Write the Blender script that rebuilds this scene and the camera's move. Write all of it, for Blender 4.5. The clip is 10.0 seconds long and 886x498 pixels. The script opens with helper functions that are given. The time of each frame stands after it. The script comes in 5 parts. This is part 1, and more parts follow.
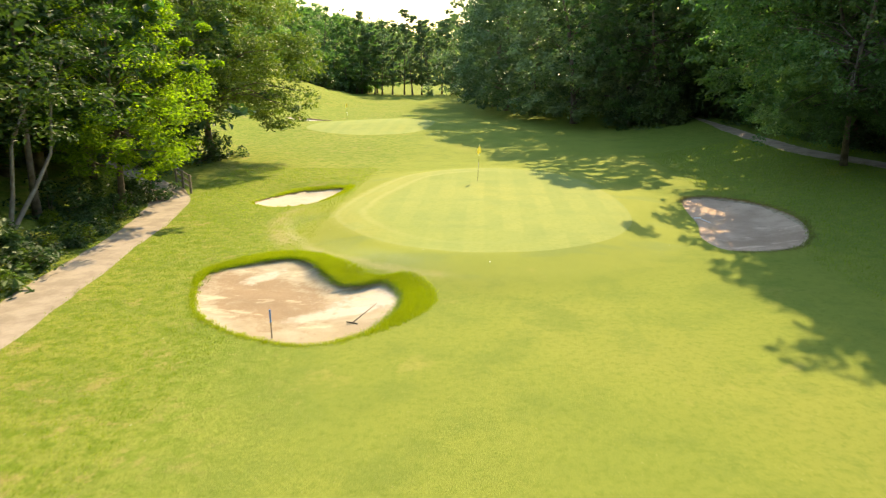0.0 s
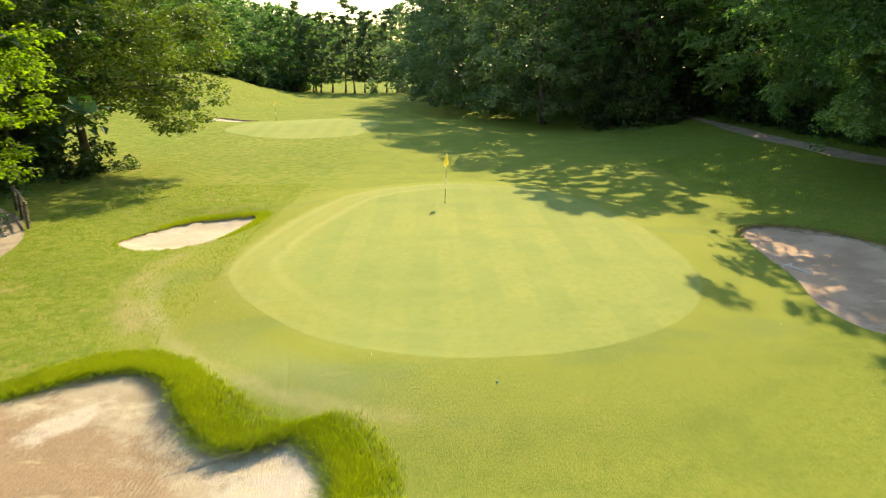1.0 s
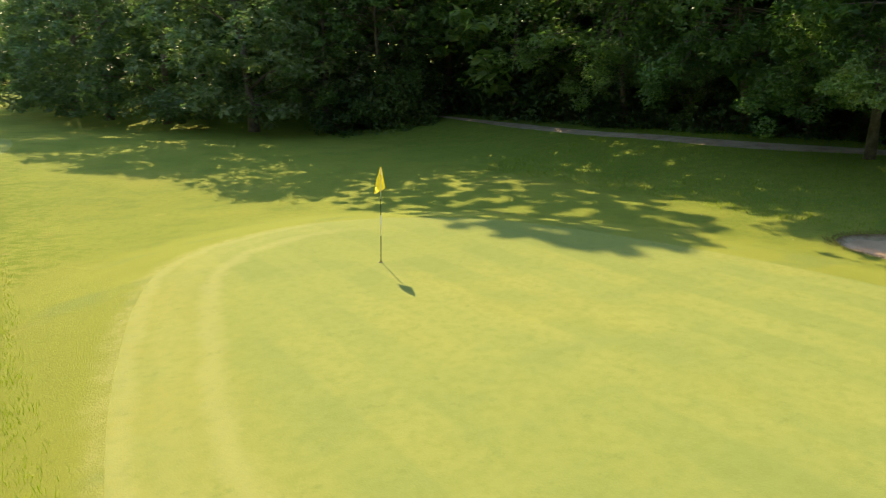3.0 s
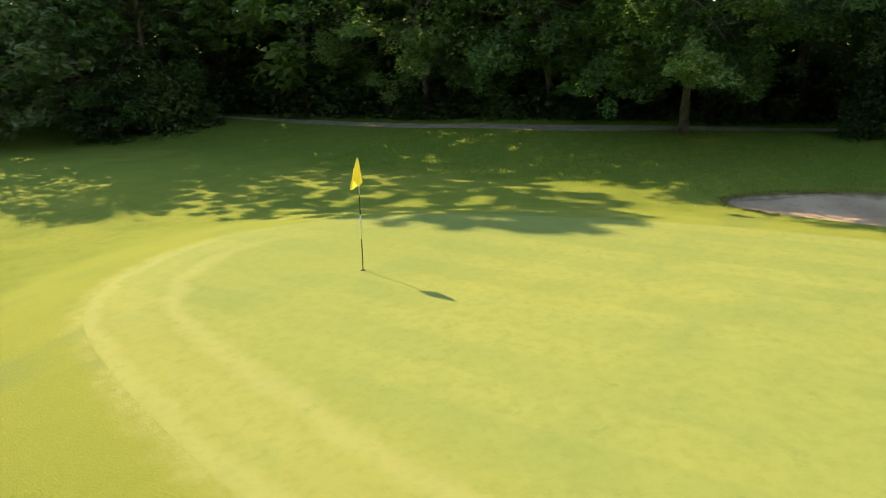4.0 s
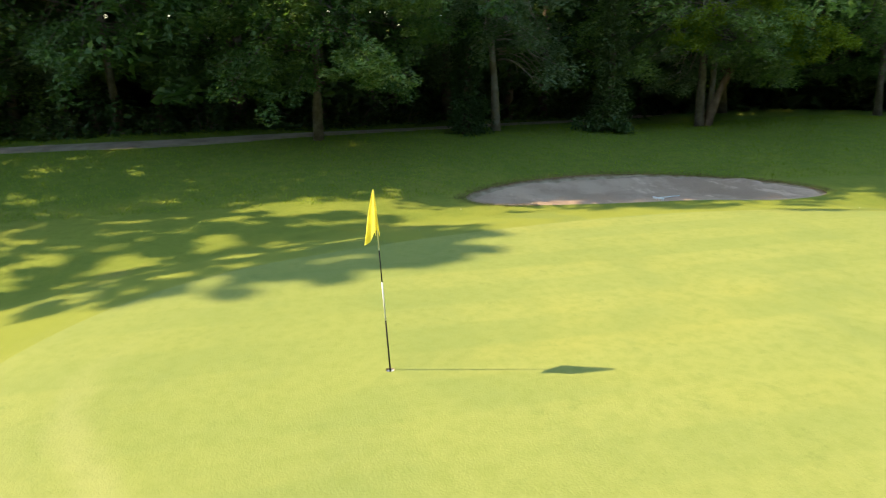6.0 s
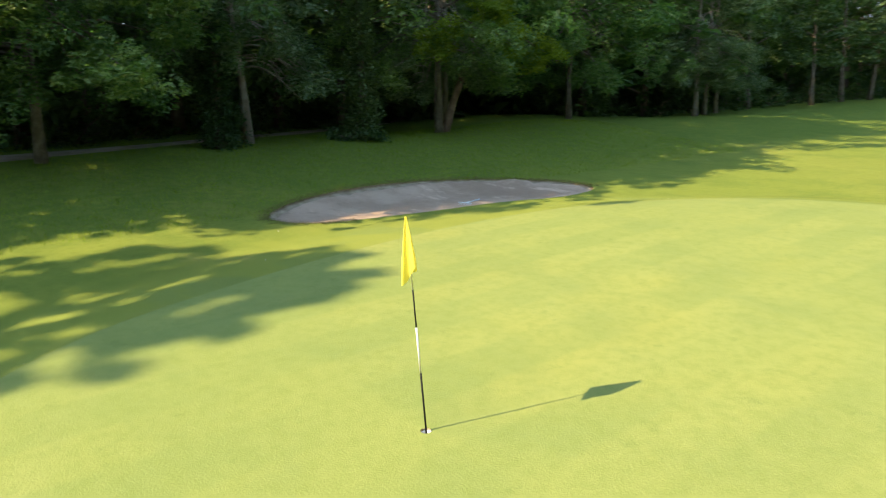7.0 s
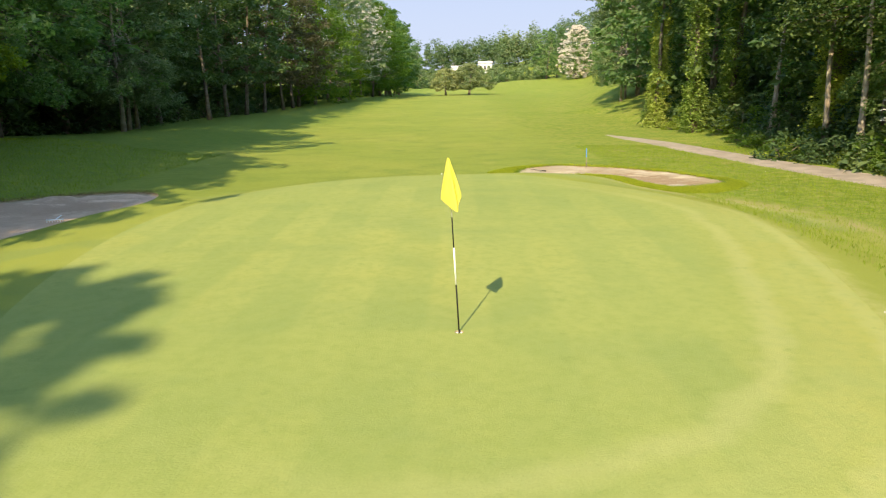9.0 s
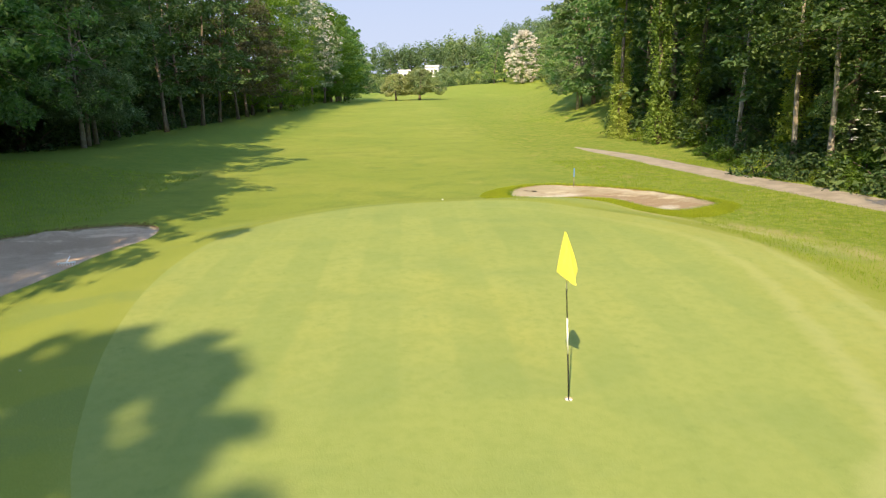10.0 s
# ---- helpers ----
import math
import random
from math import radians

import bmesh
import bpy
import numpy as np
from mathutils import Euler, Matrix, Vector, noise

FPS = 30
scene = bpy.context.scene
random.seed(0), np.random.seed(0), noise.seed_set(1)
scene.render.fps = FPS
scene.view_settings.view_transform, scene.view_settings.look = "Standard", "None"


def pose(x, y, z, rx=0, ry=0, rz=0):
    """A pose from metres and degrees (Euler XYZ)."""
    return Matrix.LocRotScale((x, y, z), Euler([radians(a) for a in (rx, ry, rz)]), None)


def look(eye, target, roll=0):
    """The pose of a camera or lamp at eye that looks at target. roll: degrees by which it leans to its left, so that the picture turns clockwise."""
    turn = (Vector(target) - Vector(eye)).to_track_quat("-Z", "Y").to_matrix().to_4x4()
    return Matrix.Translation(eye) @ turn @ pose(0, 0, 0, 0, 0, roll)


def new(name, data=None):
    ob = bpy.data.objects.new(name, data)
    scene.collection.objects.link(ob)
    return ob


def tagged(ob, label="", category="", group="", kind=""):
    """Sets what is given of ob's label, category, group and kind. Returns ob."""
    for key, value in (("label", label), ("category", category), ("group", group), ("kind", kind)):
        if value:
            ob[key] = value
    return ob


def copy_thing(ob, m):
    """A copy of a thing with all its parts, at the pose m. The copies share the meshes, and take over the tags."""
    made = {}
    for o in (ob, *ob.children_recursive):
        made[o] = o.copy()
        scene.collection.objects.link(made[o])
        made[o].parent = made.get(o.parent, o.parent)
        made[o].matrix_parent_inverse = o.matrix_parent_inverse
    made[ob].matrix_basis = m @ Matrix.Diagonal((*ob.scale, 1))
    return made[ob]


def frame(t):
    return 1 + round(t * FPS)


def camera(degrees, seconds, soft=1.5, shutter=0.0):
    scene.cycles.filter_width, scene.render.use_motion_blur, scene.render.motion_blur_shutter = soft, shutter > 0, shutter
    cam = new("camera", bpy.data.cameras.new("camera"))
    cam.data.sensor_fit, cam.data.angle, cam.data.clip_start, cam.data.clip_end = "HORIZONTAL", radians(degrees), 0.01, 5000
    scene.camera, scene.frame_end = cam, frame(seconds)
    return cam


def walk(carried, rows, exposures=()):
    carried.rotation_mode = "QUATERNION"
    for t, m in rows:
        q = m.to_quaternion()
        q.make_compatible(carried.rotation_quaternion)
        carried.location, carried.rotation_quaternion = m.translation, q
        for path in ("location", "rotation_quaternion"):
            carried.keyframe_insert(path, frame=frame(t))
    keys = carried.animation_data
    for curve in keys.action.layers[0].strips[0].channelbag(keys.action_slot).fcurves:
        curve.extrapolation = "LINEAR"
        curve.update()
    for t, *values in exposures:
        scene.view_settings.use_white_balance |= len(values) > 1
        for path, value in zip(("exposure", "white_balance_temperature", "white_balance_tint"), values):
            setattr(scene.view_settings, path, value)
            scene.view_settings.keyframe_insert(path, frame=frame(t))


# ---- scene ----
cam = camera(64.9, 10.0, soft=1.2, shutter=0.2)
PATH = [
    (0, (0.3, -41.167, 7.204), (0.186, -39.244, 6.668), -0.9),
    (0.5, (-0.151, -35.315, 6.615), (-0.197, -33.39, 6.076), -0.9),
    (1, (-0.703, -29.295, 6.12), (-0.664, -27.369, 5.582), -0.8),
    (1.5, (-2.003, -23.766, 5.676), (-1.786, -21.851, 5.142), -0.5),
    (2, (-3.72, -19.824, 5.092), (-3.261, -17.95, 4.568), -0.1),
    (2.5, (-5.539, -16.134, 4.601), (-4.772, -14.36, 4.086), 0.1),
    (4, (-9.684, -8.246, 3.681), (-8.072, -7.176, 3.177), -1.0),
    (4.5, (-10.293, -5.478, 3.651), (-8.497, -4.764, 3.136), -0.5),
    (5, (-9.783, -2.779, 3.455), (-7.877, -2.443, 2.95), -0.4),
    (6.5, (-6.133, 2.398, 3.344), (-4.371, 1.587, 2.855), -0.9),
    (7, (-4.887, 3.664, 3.306), (-3.369, 2.453, 2.829), -0.7),
    (7.5, (-3.637, 4.818, 3.112), (-2.514, 3.228, 2.653), -0.4),
    (8, (-2.467, 6.024, 2.997), (-1.774, 4.202, 2.548), -0.3),
    (8.5, (-1.228, 7.121, 2.904), (-0.926, 5.194, 2.461), -0.4),
    (9, (0.01, 7.983, 2.817), (0.052, 6.032, 2.38), -0.7),
    (9.5, (1.124, 8.481, 2.783), (1.052, 6.53, 2.35), -0.8),
    (10, (1.944, 7.824, 3.656), (1.836, 5.874, 3.224), -0.9),
]
walk(cam, [(t, look(eye, target, roll)) for t, eye, target, roll in PATH],
     exposures=[(0, 1.53, 7150, 15), (1.0, 1.34, 7150, 13), (2.2, 1.18, 7350, 12), (4.5, 1.33, 7350, 12), (7.0, 1.52, 6450, 14), (8.5, 1.32, 6450, 14), (10, 1.22, 6450, 15)])

# ---- light ----
SUN_WAY = Vector((0.753, 2.56, 2.05)).normalized()      # from the ground towards the sun
world = bpy.data.worlds.new("sky")
scene.world = world
world.use_nodes = True
wn = world.node_tree
sky = wn.nodes.new("ShaderNodeTexSky")
sky.sky_type = "NISHITA"
sky.sun_disc = False
sky.sun_elevation = math.asin(SUN_WAY.z)
sky.sun_rotation = math.atan2(SUN_WAY.x, SUN_WAY.y)
sky.air_density, sky.dust_density, sky.ozone_density = 1.8, 0.7, 3.5
wn.links.new(sky.outputs[0], wn.nodes["Background"].inputs[0])
wn.nodes["Background"].inputs[1].default_value = 0.15
sun = new("sun", bpy.data.lights.new("sun", "SUN"))
sun.data.energy, sun.data.angle, sun.data.color = 4.1, radians(0.55), (1.0, 0.83, 0.52)
sun.matrix_world = look(SUN_WAY * 60, (0, 0, 0))


# ---- materials ----
def material(name, rough=0.8, spec=0.3):
    m = bpy.data.materials.new(name)
    m.use_nodes = True
    b = m.node_tree.nodes["Principled BSDF"]
    b.inputs["Roughness"].default_value = rough
    b.inputs["Specular IOR Level"].default_value = spec
    return m, m.node_tree, b


def node(nt, kind, **values):
    n = nt.nodes.new(kind)
    for key, value in values.items():
        n.inputs[key].default_value = value
    return n


def coords(nt, stretch=(1, 1, 1), local=False):
    tc = nt.nodes.new("ShaderNodeTexCoord") if local else nt.nodes.new("ShaderNodeNewGeometry")
    mp = nt.nodes.new("ShaderNodeMapping")
    mp.inputs["Scale"].default_value = stretch
    nt.links.new(tc.outputs["Object" if local else "Position"], mp.inputs[0])
    return mp.outputs[0]


def cloud(nt, vec, scale, detail=4, rough=0.6):
    n = node(nt, "ShaderNodeTexNoise", Scale=scale, Detail=detail, Roughness=rough)
    nt.links.new(vec, n.inputs["Vector"])
    return n.outputs[0]


def ramp(nt, fac, stops):
    r = nt.nodes.new("ShaderNodeValToRGB")
    e = r.color_ramp.elements
    for n, (at, col) in enumerate(stops):
        el = e[n] if n < 2 else e.new(at)
        el.position, el.color = at, (*col, 1)
    nt.links.new(fac, r.inputs[0])
    return r.outputs[0]


def mix(nt, fac, a, b, how="MIX"):
    n = nt.nodes.new("ShaderNodeMix")
    n.data_type, n.blend_type = "RGBA", how
    for sock, value in ((n.inputs[0], fac), (n.inputs[6], a), (n.inputs[7], b)):
        if isinstance(value, (int, float)):
            sock.default_value = value
        elif isinstance(value, tuple):
            sock.default_value = (*value, 1)
        else:
            nt.links.new(value, sock)
    return n.outputs[2]


def maths(nt, op, a, b=0.0, c=0.0):
    n = nt.nodes.new("ShaderNodeMath")
    n.operation = op
    for sock, value in zip(n.inputs, (a, b, c)):
        if isinstance(value, (int, float)):
            sock.default_value = value
        else:
            nt.links.new(value, sock)
    return n.outputs[0]


def span(nt, value, lo, hi, a=0.0, b=1.0):
    n = node(nt, "ShaderNodeMapRange")
    n.interpolation_type = "SMOOTHSTEP"
    nt.links.new(value, n.inputs[0])
    for k, v in zip(range(1, 5), (lo, hi, a, b)):
        n.inputs[k].default_value = v
    return n.outputs[0]


def band(nt, value, centre, half):
    """1 at the centre, falling softly to 0 at half the width."""
    return span(nt, maths(nt, "ABSOLUTE", maths(nt, "SUBTRACT", value, centre)), 0.0, half, 1.0, 0.0)


def split_x(nt, axis=0):
    n = nt.nodes.new("ShaderNodeSeparateXYZ")
    nt.links.new(coords(nt), n.inputs[0])
    return n.outputs[axis]


def relief(nt, b, height, strength, distance):
    n = node(nt, "ShaderNodeBump", Strength=strength, Distance=distance)
    nt.links.new(height, n.inputs["Height"])
    nt.links.new(n.outputs[0], b.inputs["Normal"])


def grass_material(name, kind):
    """Mown turf. kind: ground, green. The vertex value "edge" is the distance out from the green's rim."""
    m, nt, b = material(name, 0.95, 0.05)
    vec = coords(nt)
    big, mid = cloud(nt, vec, 0.09, 3), cloud(nt, vec, 0.55, 5, 0.65)
    fine, blade = cloud(nt, vec, 5.0, 6, 0.7), cloud(nt, vec, 38.0, 3, 0.7)
    at = nt.nodes.new("ShaderNodeAttribute")
    at.attribute_name = "edge"
    wobble = maths(nt, "MULTIPLY_ADD", maths(nt, "SUBTRACT", cloud(nt, vec, 0.9, 3), 0.5), 0.5, at.outputs["Fac"])
    if kind == "green":
        col = ramp(nt, big, [(0.3, (0.205, 0.250, 0.070)), (0.7, (0.246, 0.280, 0.086))])
        col = mix(nt, span(nt, mid, 0.40, 0.70, 0, 0.4), col, (0.184, 0.234, 0.074))
        col = mix(nt, span(nt, cloud(nt, coords(nt, (0.5, 0.9, 1)), 0.62, 6, 0.68), 0.46, 0.68, 0, 0.42), col, (0.158, 0.212, 0.070))
        col = mix(nt, span(nt, cloud(nt, coords(nt, (0.8, 0.5, 1)), 0.23, 4, 0.6), 0.52, 0.68, 0, 0.3), col, (0.272, 0.278, 0.064))
        rows = nt.nodes.new("ShaderNodeTexWave")
        rows.inputs["Scale"].default_value, rows.inputs["Distortion"].default_value = 0.19, 0.7
        nt.links.new(coords(nt, (1, 0.16, 1)), rows.inputs["Vector"])
        patchy = span(nt, cloud(nt, vec, 0.35, 3), 0.38, 0.62, 0.06, 0.42)
        col = mix(nt, maths(nt, "MULTIPLY", span(nt, rows.outputs["Fac"], 0.35, 0.65), patchy), col, (0.160, 0.218, 0.066))
        olive = maths(nt, "MULTIPLY", span(nt, split_x(nt), -1.5, -4.8), span(nt, wobble, -2.6, -0.3))
        col = mix(nt, maths(nt, "MULTIPLY", olive, span(nt, mid, 0.35, 0.6, 0.15, 0.42)), col, (0.262, 0.252, 0.046))
        soft = maths(nt, "MULTIPLY_ADD", maths(nt, "SUBTRACT", cloud(nt, vec, 3.5, 4, 0.7), 0.5), 0.35, wobble)
        lines = maths(nt, "MAXIMUM", band(nt, soft, -1.30, 0.36), maths(nt, "MAXIMUM", band(nt, soft, -0.12, 0.34), maths(nt, "MULTIPLY", band(nt, soft, -0.65, 0.75), 0.45)))
        worn_side = maths(nt, "MULTIPLY", span(nt, split_x(nt, 1), -15.0, -5.0, 0.3, 1.0), span(nt, split_x(nt), 2.5, -1.5, 0.12, 0.8))
        col = mix(nt, maths(nt, "MULTIPLY", maths(nt, "MULTIPLY", lines, worn_side), span(nt, fine, 0.3, 0.7, 0.3, 0.7)), col, (0.335, 0.345, 0.150))
        col = mix(nt, span(nt, fine, 0.38, 0.70, 0, 0.42), col, (0.155, 0.204, 0.050))
        pits = span(nt, cloud(nt, vec, 1.9, 6, 0.78), 0.57, 0.68, 0, 0.4)
        col = mix(nt, pits, col, (0.135, 0.186, 0.052))
        col = mix(nt, span(nt, blade, 0.5, 0.8, 0, 0.3), col, (0.270, 0.295, 0.090))
        grain = maths(nt, "ADD", maths(nt, "MULTIPLY", fine, 0.4), blade)
        relief(nt, b, grain, 0.30, 0.02)
    else:
        col = ramp(nt, big, [(0.28, (0.150, 0.202, 0.036)), (0.5, (0.186, 0.226, 0.042)), (0.72, (0.224, 0.242, 0.054))])
        mow = cloud(nt, coords(nt, (0.09, 0.26, 1)), 1.0, 5, 0.62)
        col = mix(nt, span(nt, mow, 0.40, 0.62, 0, 0.30), col, (0.146, 0.190, 0.036))
        col = mix(nt, span(nt, mid, 0.44, 0.70, 0, 0.7), col, (0.116, 0.168, 0.032))
        fade = maths(nt, "MULTIPLY_ADD", maths(nt, "SUBTRACT", cloud(nt, vec, 3.0, 4, 0.7), 0.5), 0.6, wobble)
        apron = span(nt, fade, 1.7, 2.9, 1, 0)
        col = mix(nt, maths(nt, "MULTIPLY", apron, 0.60), col, (0.212, 0.252, 0.052))
        rim = maths(nt, "MULTIPLY", band(nt, fade, 0.0, 0.42), maths(nt, "MULTIPLY", span(nt, split_x(nt, 1), -15.0, -5.0, 0.2, 0.8), span(nt, split_x(nt), 2.5, -1.5, 0.15, 1.0)))
        col = mix(nt, maths(nt, "MULTIPLY", rim, span(nt, fine, 0.3, 0.7, 0.3, 0.8)), col, (0.320, 0.330, 0.140))
        olive = maths(nt, "MULTIPLY", maths(nt, "MULTIPLY", apron, span(nt, split_x(nt), -1.5, -4.5)), span(nt, split_x(nt, 1), -7.0, 0.0, 0.35, 0.1))
        col = mix(nt, maths(nt, "MULTIPLY", olive, span(nt, mid, 0.35, 0.6, 0.2, 0.65)), col, (0.240, 0.240, 0.036))
        patch = maths(nt, "MULTIPLY", apron, span(nt, cloud(nt, coords(nt, (0.25, 0.5, 1)), 1.0, 4, 0.5), 0.50, 0.62, 0, 0.6))
        col = mix(nt, patch, col, (0.150, 0.205, 0.062))
        damp = maths(nt, "MULTIPLY", band(nt, fade, 1.45, 1.0), maths(nt, "MULTIPLY", band(nt, split_x(nt), -3.6, 4.0), span(nt, split_x(nt, 1), -11.0, -14.0)))
        col = mix(nt, maths(nt, "MULTIPLY", damp, span(nt, mid, 0.35, 0.6, 0.4, 0.8)), col, (0.196, 0.246, 0.098))
        track = maths(nt, "MULTIPLY", band(nt, fade, 2.15, 0.45), maths(nt, "MULTIPLY", span(nt, split_x(nt), 0.0, -2.2), span(nt, split_x(nt, 1), -7.5, -10.0)))
        col = mix(nt, maths(nt, "MULTIPLY", track, span(nt, mid, 0.35, 0.65, 0.35, 0.75)), col, (0.305, 0.302, 0.150))
        worn = maths(nt, "MULTIPLY", band(nt, fade, 2.75, 0.75), maths(nt, "MULTIPLY", span(nt, mid, 0.40, 0.62, 0.0, 0.62), maths(nt, "MULTIPLY", span(nt, split_x(nt), -6.5, -7.6), span(nt, split_x(nt, 1), -2.0, -6.0))))
        col = mix(nt, worn, col, (0.33, 0.28, 0.15))
        dry = span(nt, cloud(nt, vec, 0.33, 6, 0.7), 0.60, 0.74, 0, 0.5)
        col = mix(nt, dry, col, (0.30, 0.27, 0.085))
        rough = span(nt, at.outputs["Fac"], 2.5, 4.0, 0.0, 1.0)
        west = maths(nt, "MULTIPLY", rough, span(nt, split_x(nt), -3.5, -8.0))
        clump = cloud(nt, vec, 2.2, 6, 0.75)
        col = mix(nt, maths(nt, "MULTIPLY", west, span(nt, clump, 0.45, 0.60, 0, 0.85)), col, (0.092, 0.156, 0.013))
        bare = maths(nt, "MULTIPLY", west, span(nt, cloud(nt, vec, 0.9, 6, 0.74), 0.55, 0.67, 0, 0.7))
        col = mix(nt, bare, col, (0.285, 0.235, 0.100))
        # eastern rough turf; its darker green also stands in for tree shade
        east = span(nt, maths(nt, "MULTIPLY_ADD", maths(nt, "SUBTRACT", mid, 0.5), 5.0, split_x(nt)), 11.5, 15.5)
        col = mix(nt, maths(nt, "MULTIPLY", east, span(nt, clump, 0.36, 0.60, 0.35, 0.85)), col, (0.098, 0.158, 0.026))
        tuft = maths(nt, "MULTIPLY", rough, span(nt, fine, 0.44, 0.68, 0, 0.45))
        col = mix(nt, tuft, col, (0.095, 0.148, 0.018))
        col = mix(nt, span(nt, blade, 0.42, 0.78, 0, 0.45), col, (0.27, 0.30, 0.06))
        flecks = span(nt, cloud(nt, vec, 15.0, 2, 0.5), 0.70, 0.76, 0, 0.35)
        col = mix(nt, flecks, col, (0.36, 0.34, 0.16))
        grain = maths(nt, "ADD", maths(nt, "MULTIPLY", fine, 0.9), maths(nt, "MULTIPLY", blade, 1.4))
        grain = maths(nt, "ADD", grain, maths(nt, "MULTIPLY", maths(nt, "MULTIPLY", west, cloud(nt, vec, 5.5, 4, 0.65)), 4.2))
        relief(nt, b, grain, 0.5, 0.04)
    col = mix(nt, 1.0, col, (1.045, 1.0, 0.94), "MULTIPLY")
    nt.links.new(col, b.inputs["Base Color"])
    return m


def sand_material(name, light, dark, marks=()):
    m, nt, b = material(name, 0.9, 0.15)
    vec = coords(nt)
    big, mid, fine = cloud(nt, vec, 0.45, 4, 0.6), cloud(nt, vec, 2.2, 6, 0.7), cloud(nt, vec, 26.0, 4, 0.7)
    col = mix(nt, span(nt, big, 0.40, 0.62), light, dark)
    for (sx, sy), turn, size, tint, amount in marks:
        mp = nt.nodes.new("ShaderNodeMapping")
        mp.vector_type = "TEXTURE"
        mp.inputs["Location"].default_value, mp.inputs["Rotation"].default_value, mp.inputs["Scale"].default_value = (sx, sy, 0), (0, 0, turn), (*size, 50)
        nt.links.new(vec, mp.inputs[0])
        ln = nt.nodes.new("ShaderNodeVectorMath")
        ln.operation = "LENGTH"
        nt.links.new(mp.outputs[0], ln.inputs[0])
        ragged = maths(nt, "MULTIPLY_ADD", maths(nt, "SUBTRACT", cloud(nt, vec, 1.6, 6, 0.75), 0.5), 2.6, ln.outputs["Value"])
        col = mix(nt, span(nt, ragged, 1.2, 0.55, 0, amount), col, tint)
    crust = span(nt, cloud(nt, coords(nt, (0.6, 1.5, 1)), 0.8, 5, 0.7), 0.56, 0.66, 0, 0.85)
    col = mix(nt, crust, col, tuple(min(1, 1.28 * v) for v in light))
    col = mix(nt, span(nt, mid, 0.52, 0.75, 0, 0.6), col, tuple(0.7 * v for v in dark))
    col = mix(nt, span(nt, fine, 0.45, 0.75, 0, 0.4), col, tuple(min(1, 1.25 * v) for v in light))
    nt.links.new(col, b.inputs["Base Color"])
    rake = nt.nodes.new("ShaderNodeTexWave")
    rake.inputs["Scale"].default_value, rake.inputs["Distortion"].default_value, rake.inputs["Detail"].default_value = 7.5, 4.0, 2
    nt.links.new(coords(nt, (0.5, 1, 1)), rake.inputs["Vector"])
    relief(nt, b, maths(nt, "ADD", maths(nt, "MULTIPLY", rake.outputs["Fac"], span(nt, cloud(nt, vec, 0.5, 3), 0.50, 0.64, 0.0, 0.16)), maths(nt, "ADD", mid, fine)), 0.55, 0.06)
    return m


def plain_material(name, a, b_, scale=8.0, rough=0.7, bump=0.2, spec=0.3, metal=0.0, local=True):
    m, nt, b = material(name, rough, spec)
    vec = coords(nt, local=local)
    n1, n2 = cloud(nt, vec, scale, 5, 0.65), cloud(nt, vec, scale * 6, 4, 0.6)
    col = mix(nt, span(nt, n1, 0.35, 0.68), a, b_)
    col = mix(nt, span(nt, n2, 0.5, 0.8, 0, 0.35), col, tuple(0.6 * v for v in a))
    nt.links.new(col, b.inputs["Base Color"])
    b.inputs["Metallic"].default_value = metal
    if bump:
        relief(nt, b, maths(nt, "ADD", n1, n2), bump, 0.02)
    return m


def leaf_material(name, dark, light, glow, rough=0.42, through_part=0.42):
    """Leaves: each one its own tint, and light passing through them."""
    m, nt, b = material(name, rough + 0.14, 0.30)
    geo = nt.nodes.new("ShaderNodeNewGeometry")
    info = nt.nodes.new("ShaderNodeObjectInfo")
    col = mix(nt, geo.outputs["Random Per Island"], dark, light)
    col = mix(nt, span(nt, cloud(nt, coords(nt), 0.5, 3), 0.35, 0.65, 0, 0.5), col, dark)
    hue = nt.nodes.new("ShaderNodeHueSaturation")
    nt.links.new(span(nt, info.outputs["Random"], 0, 1, 0.478, 0.518), hue.inputs["Hue"])
    nt.links.new(span(nt, info.outputs["Random"], 1, 0, 0.80, 1.25), hue.inputs["Value"])
    nt.links.new(col, hue.inputs["Color"])
    nt.links.new(hue.outputs[0], b.inputs["Base Color"])
    tr = nt.nodes.new("ShaderNodeBsdfTranslucent")
    nt.links.new(mix(nt, 1.0, hue.outputs[0], glow, "MULTIPLY"), tr.inputs[0])
    ms = nt.nodes.new("ShaderNodeMixShader")
    ms.inputs[0].default_value = through_part
    nt.links.new(b.outputs[0], ms.inputs[1])
    nt.links.new(tr.outputs[0], ms.inputs[2])
    nt.links.new(ms.outputs[0], nt.nodes["Material Output"].inputs[0])
    return m


M_GROUND, M_GREEN = grass_material("mown_rough", "ground"), grass_material("putting_turf", "green")
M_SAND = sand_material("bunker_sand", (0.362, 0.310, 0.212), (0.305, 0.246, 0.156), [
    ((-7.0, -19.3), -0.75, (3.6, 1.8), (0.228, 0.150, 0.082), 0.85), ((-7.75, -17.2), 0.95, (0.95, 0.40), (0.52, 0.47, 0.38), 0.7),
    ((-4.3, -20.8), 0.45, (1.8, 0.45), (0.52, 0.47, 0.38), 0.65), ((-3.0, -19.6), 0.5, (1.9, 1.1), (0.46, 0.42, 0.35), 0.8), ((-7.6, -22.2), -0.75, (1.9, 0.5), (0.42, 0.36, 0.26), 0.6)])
M_SAND_PALE = sand_material("pale_bunker_sand", (0.44, 0.39, 0.295), (0.38, 0.32, 0.225))
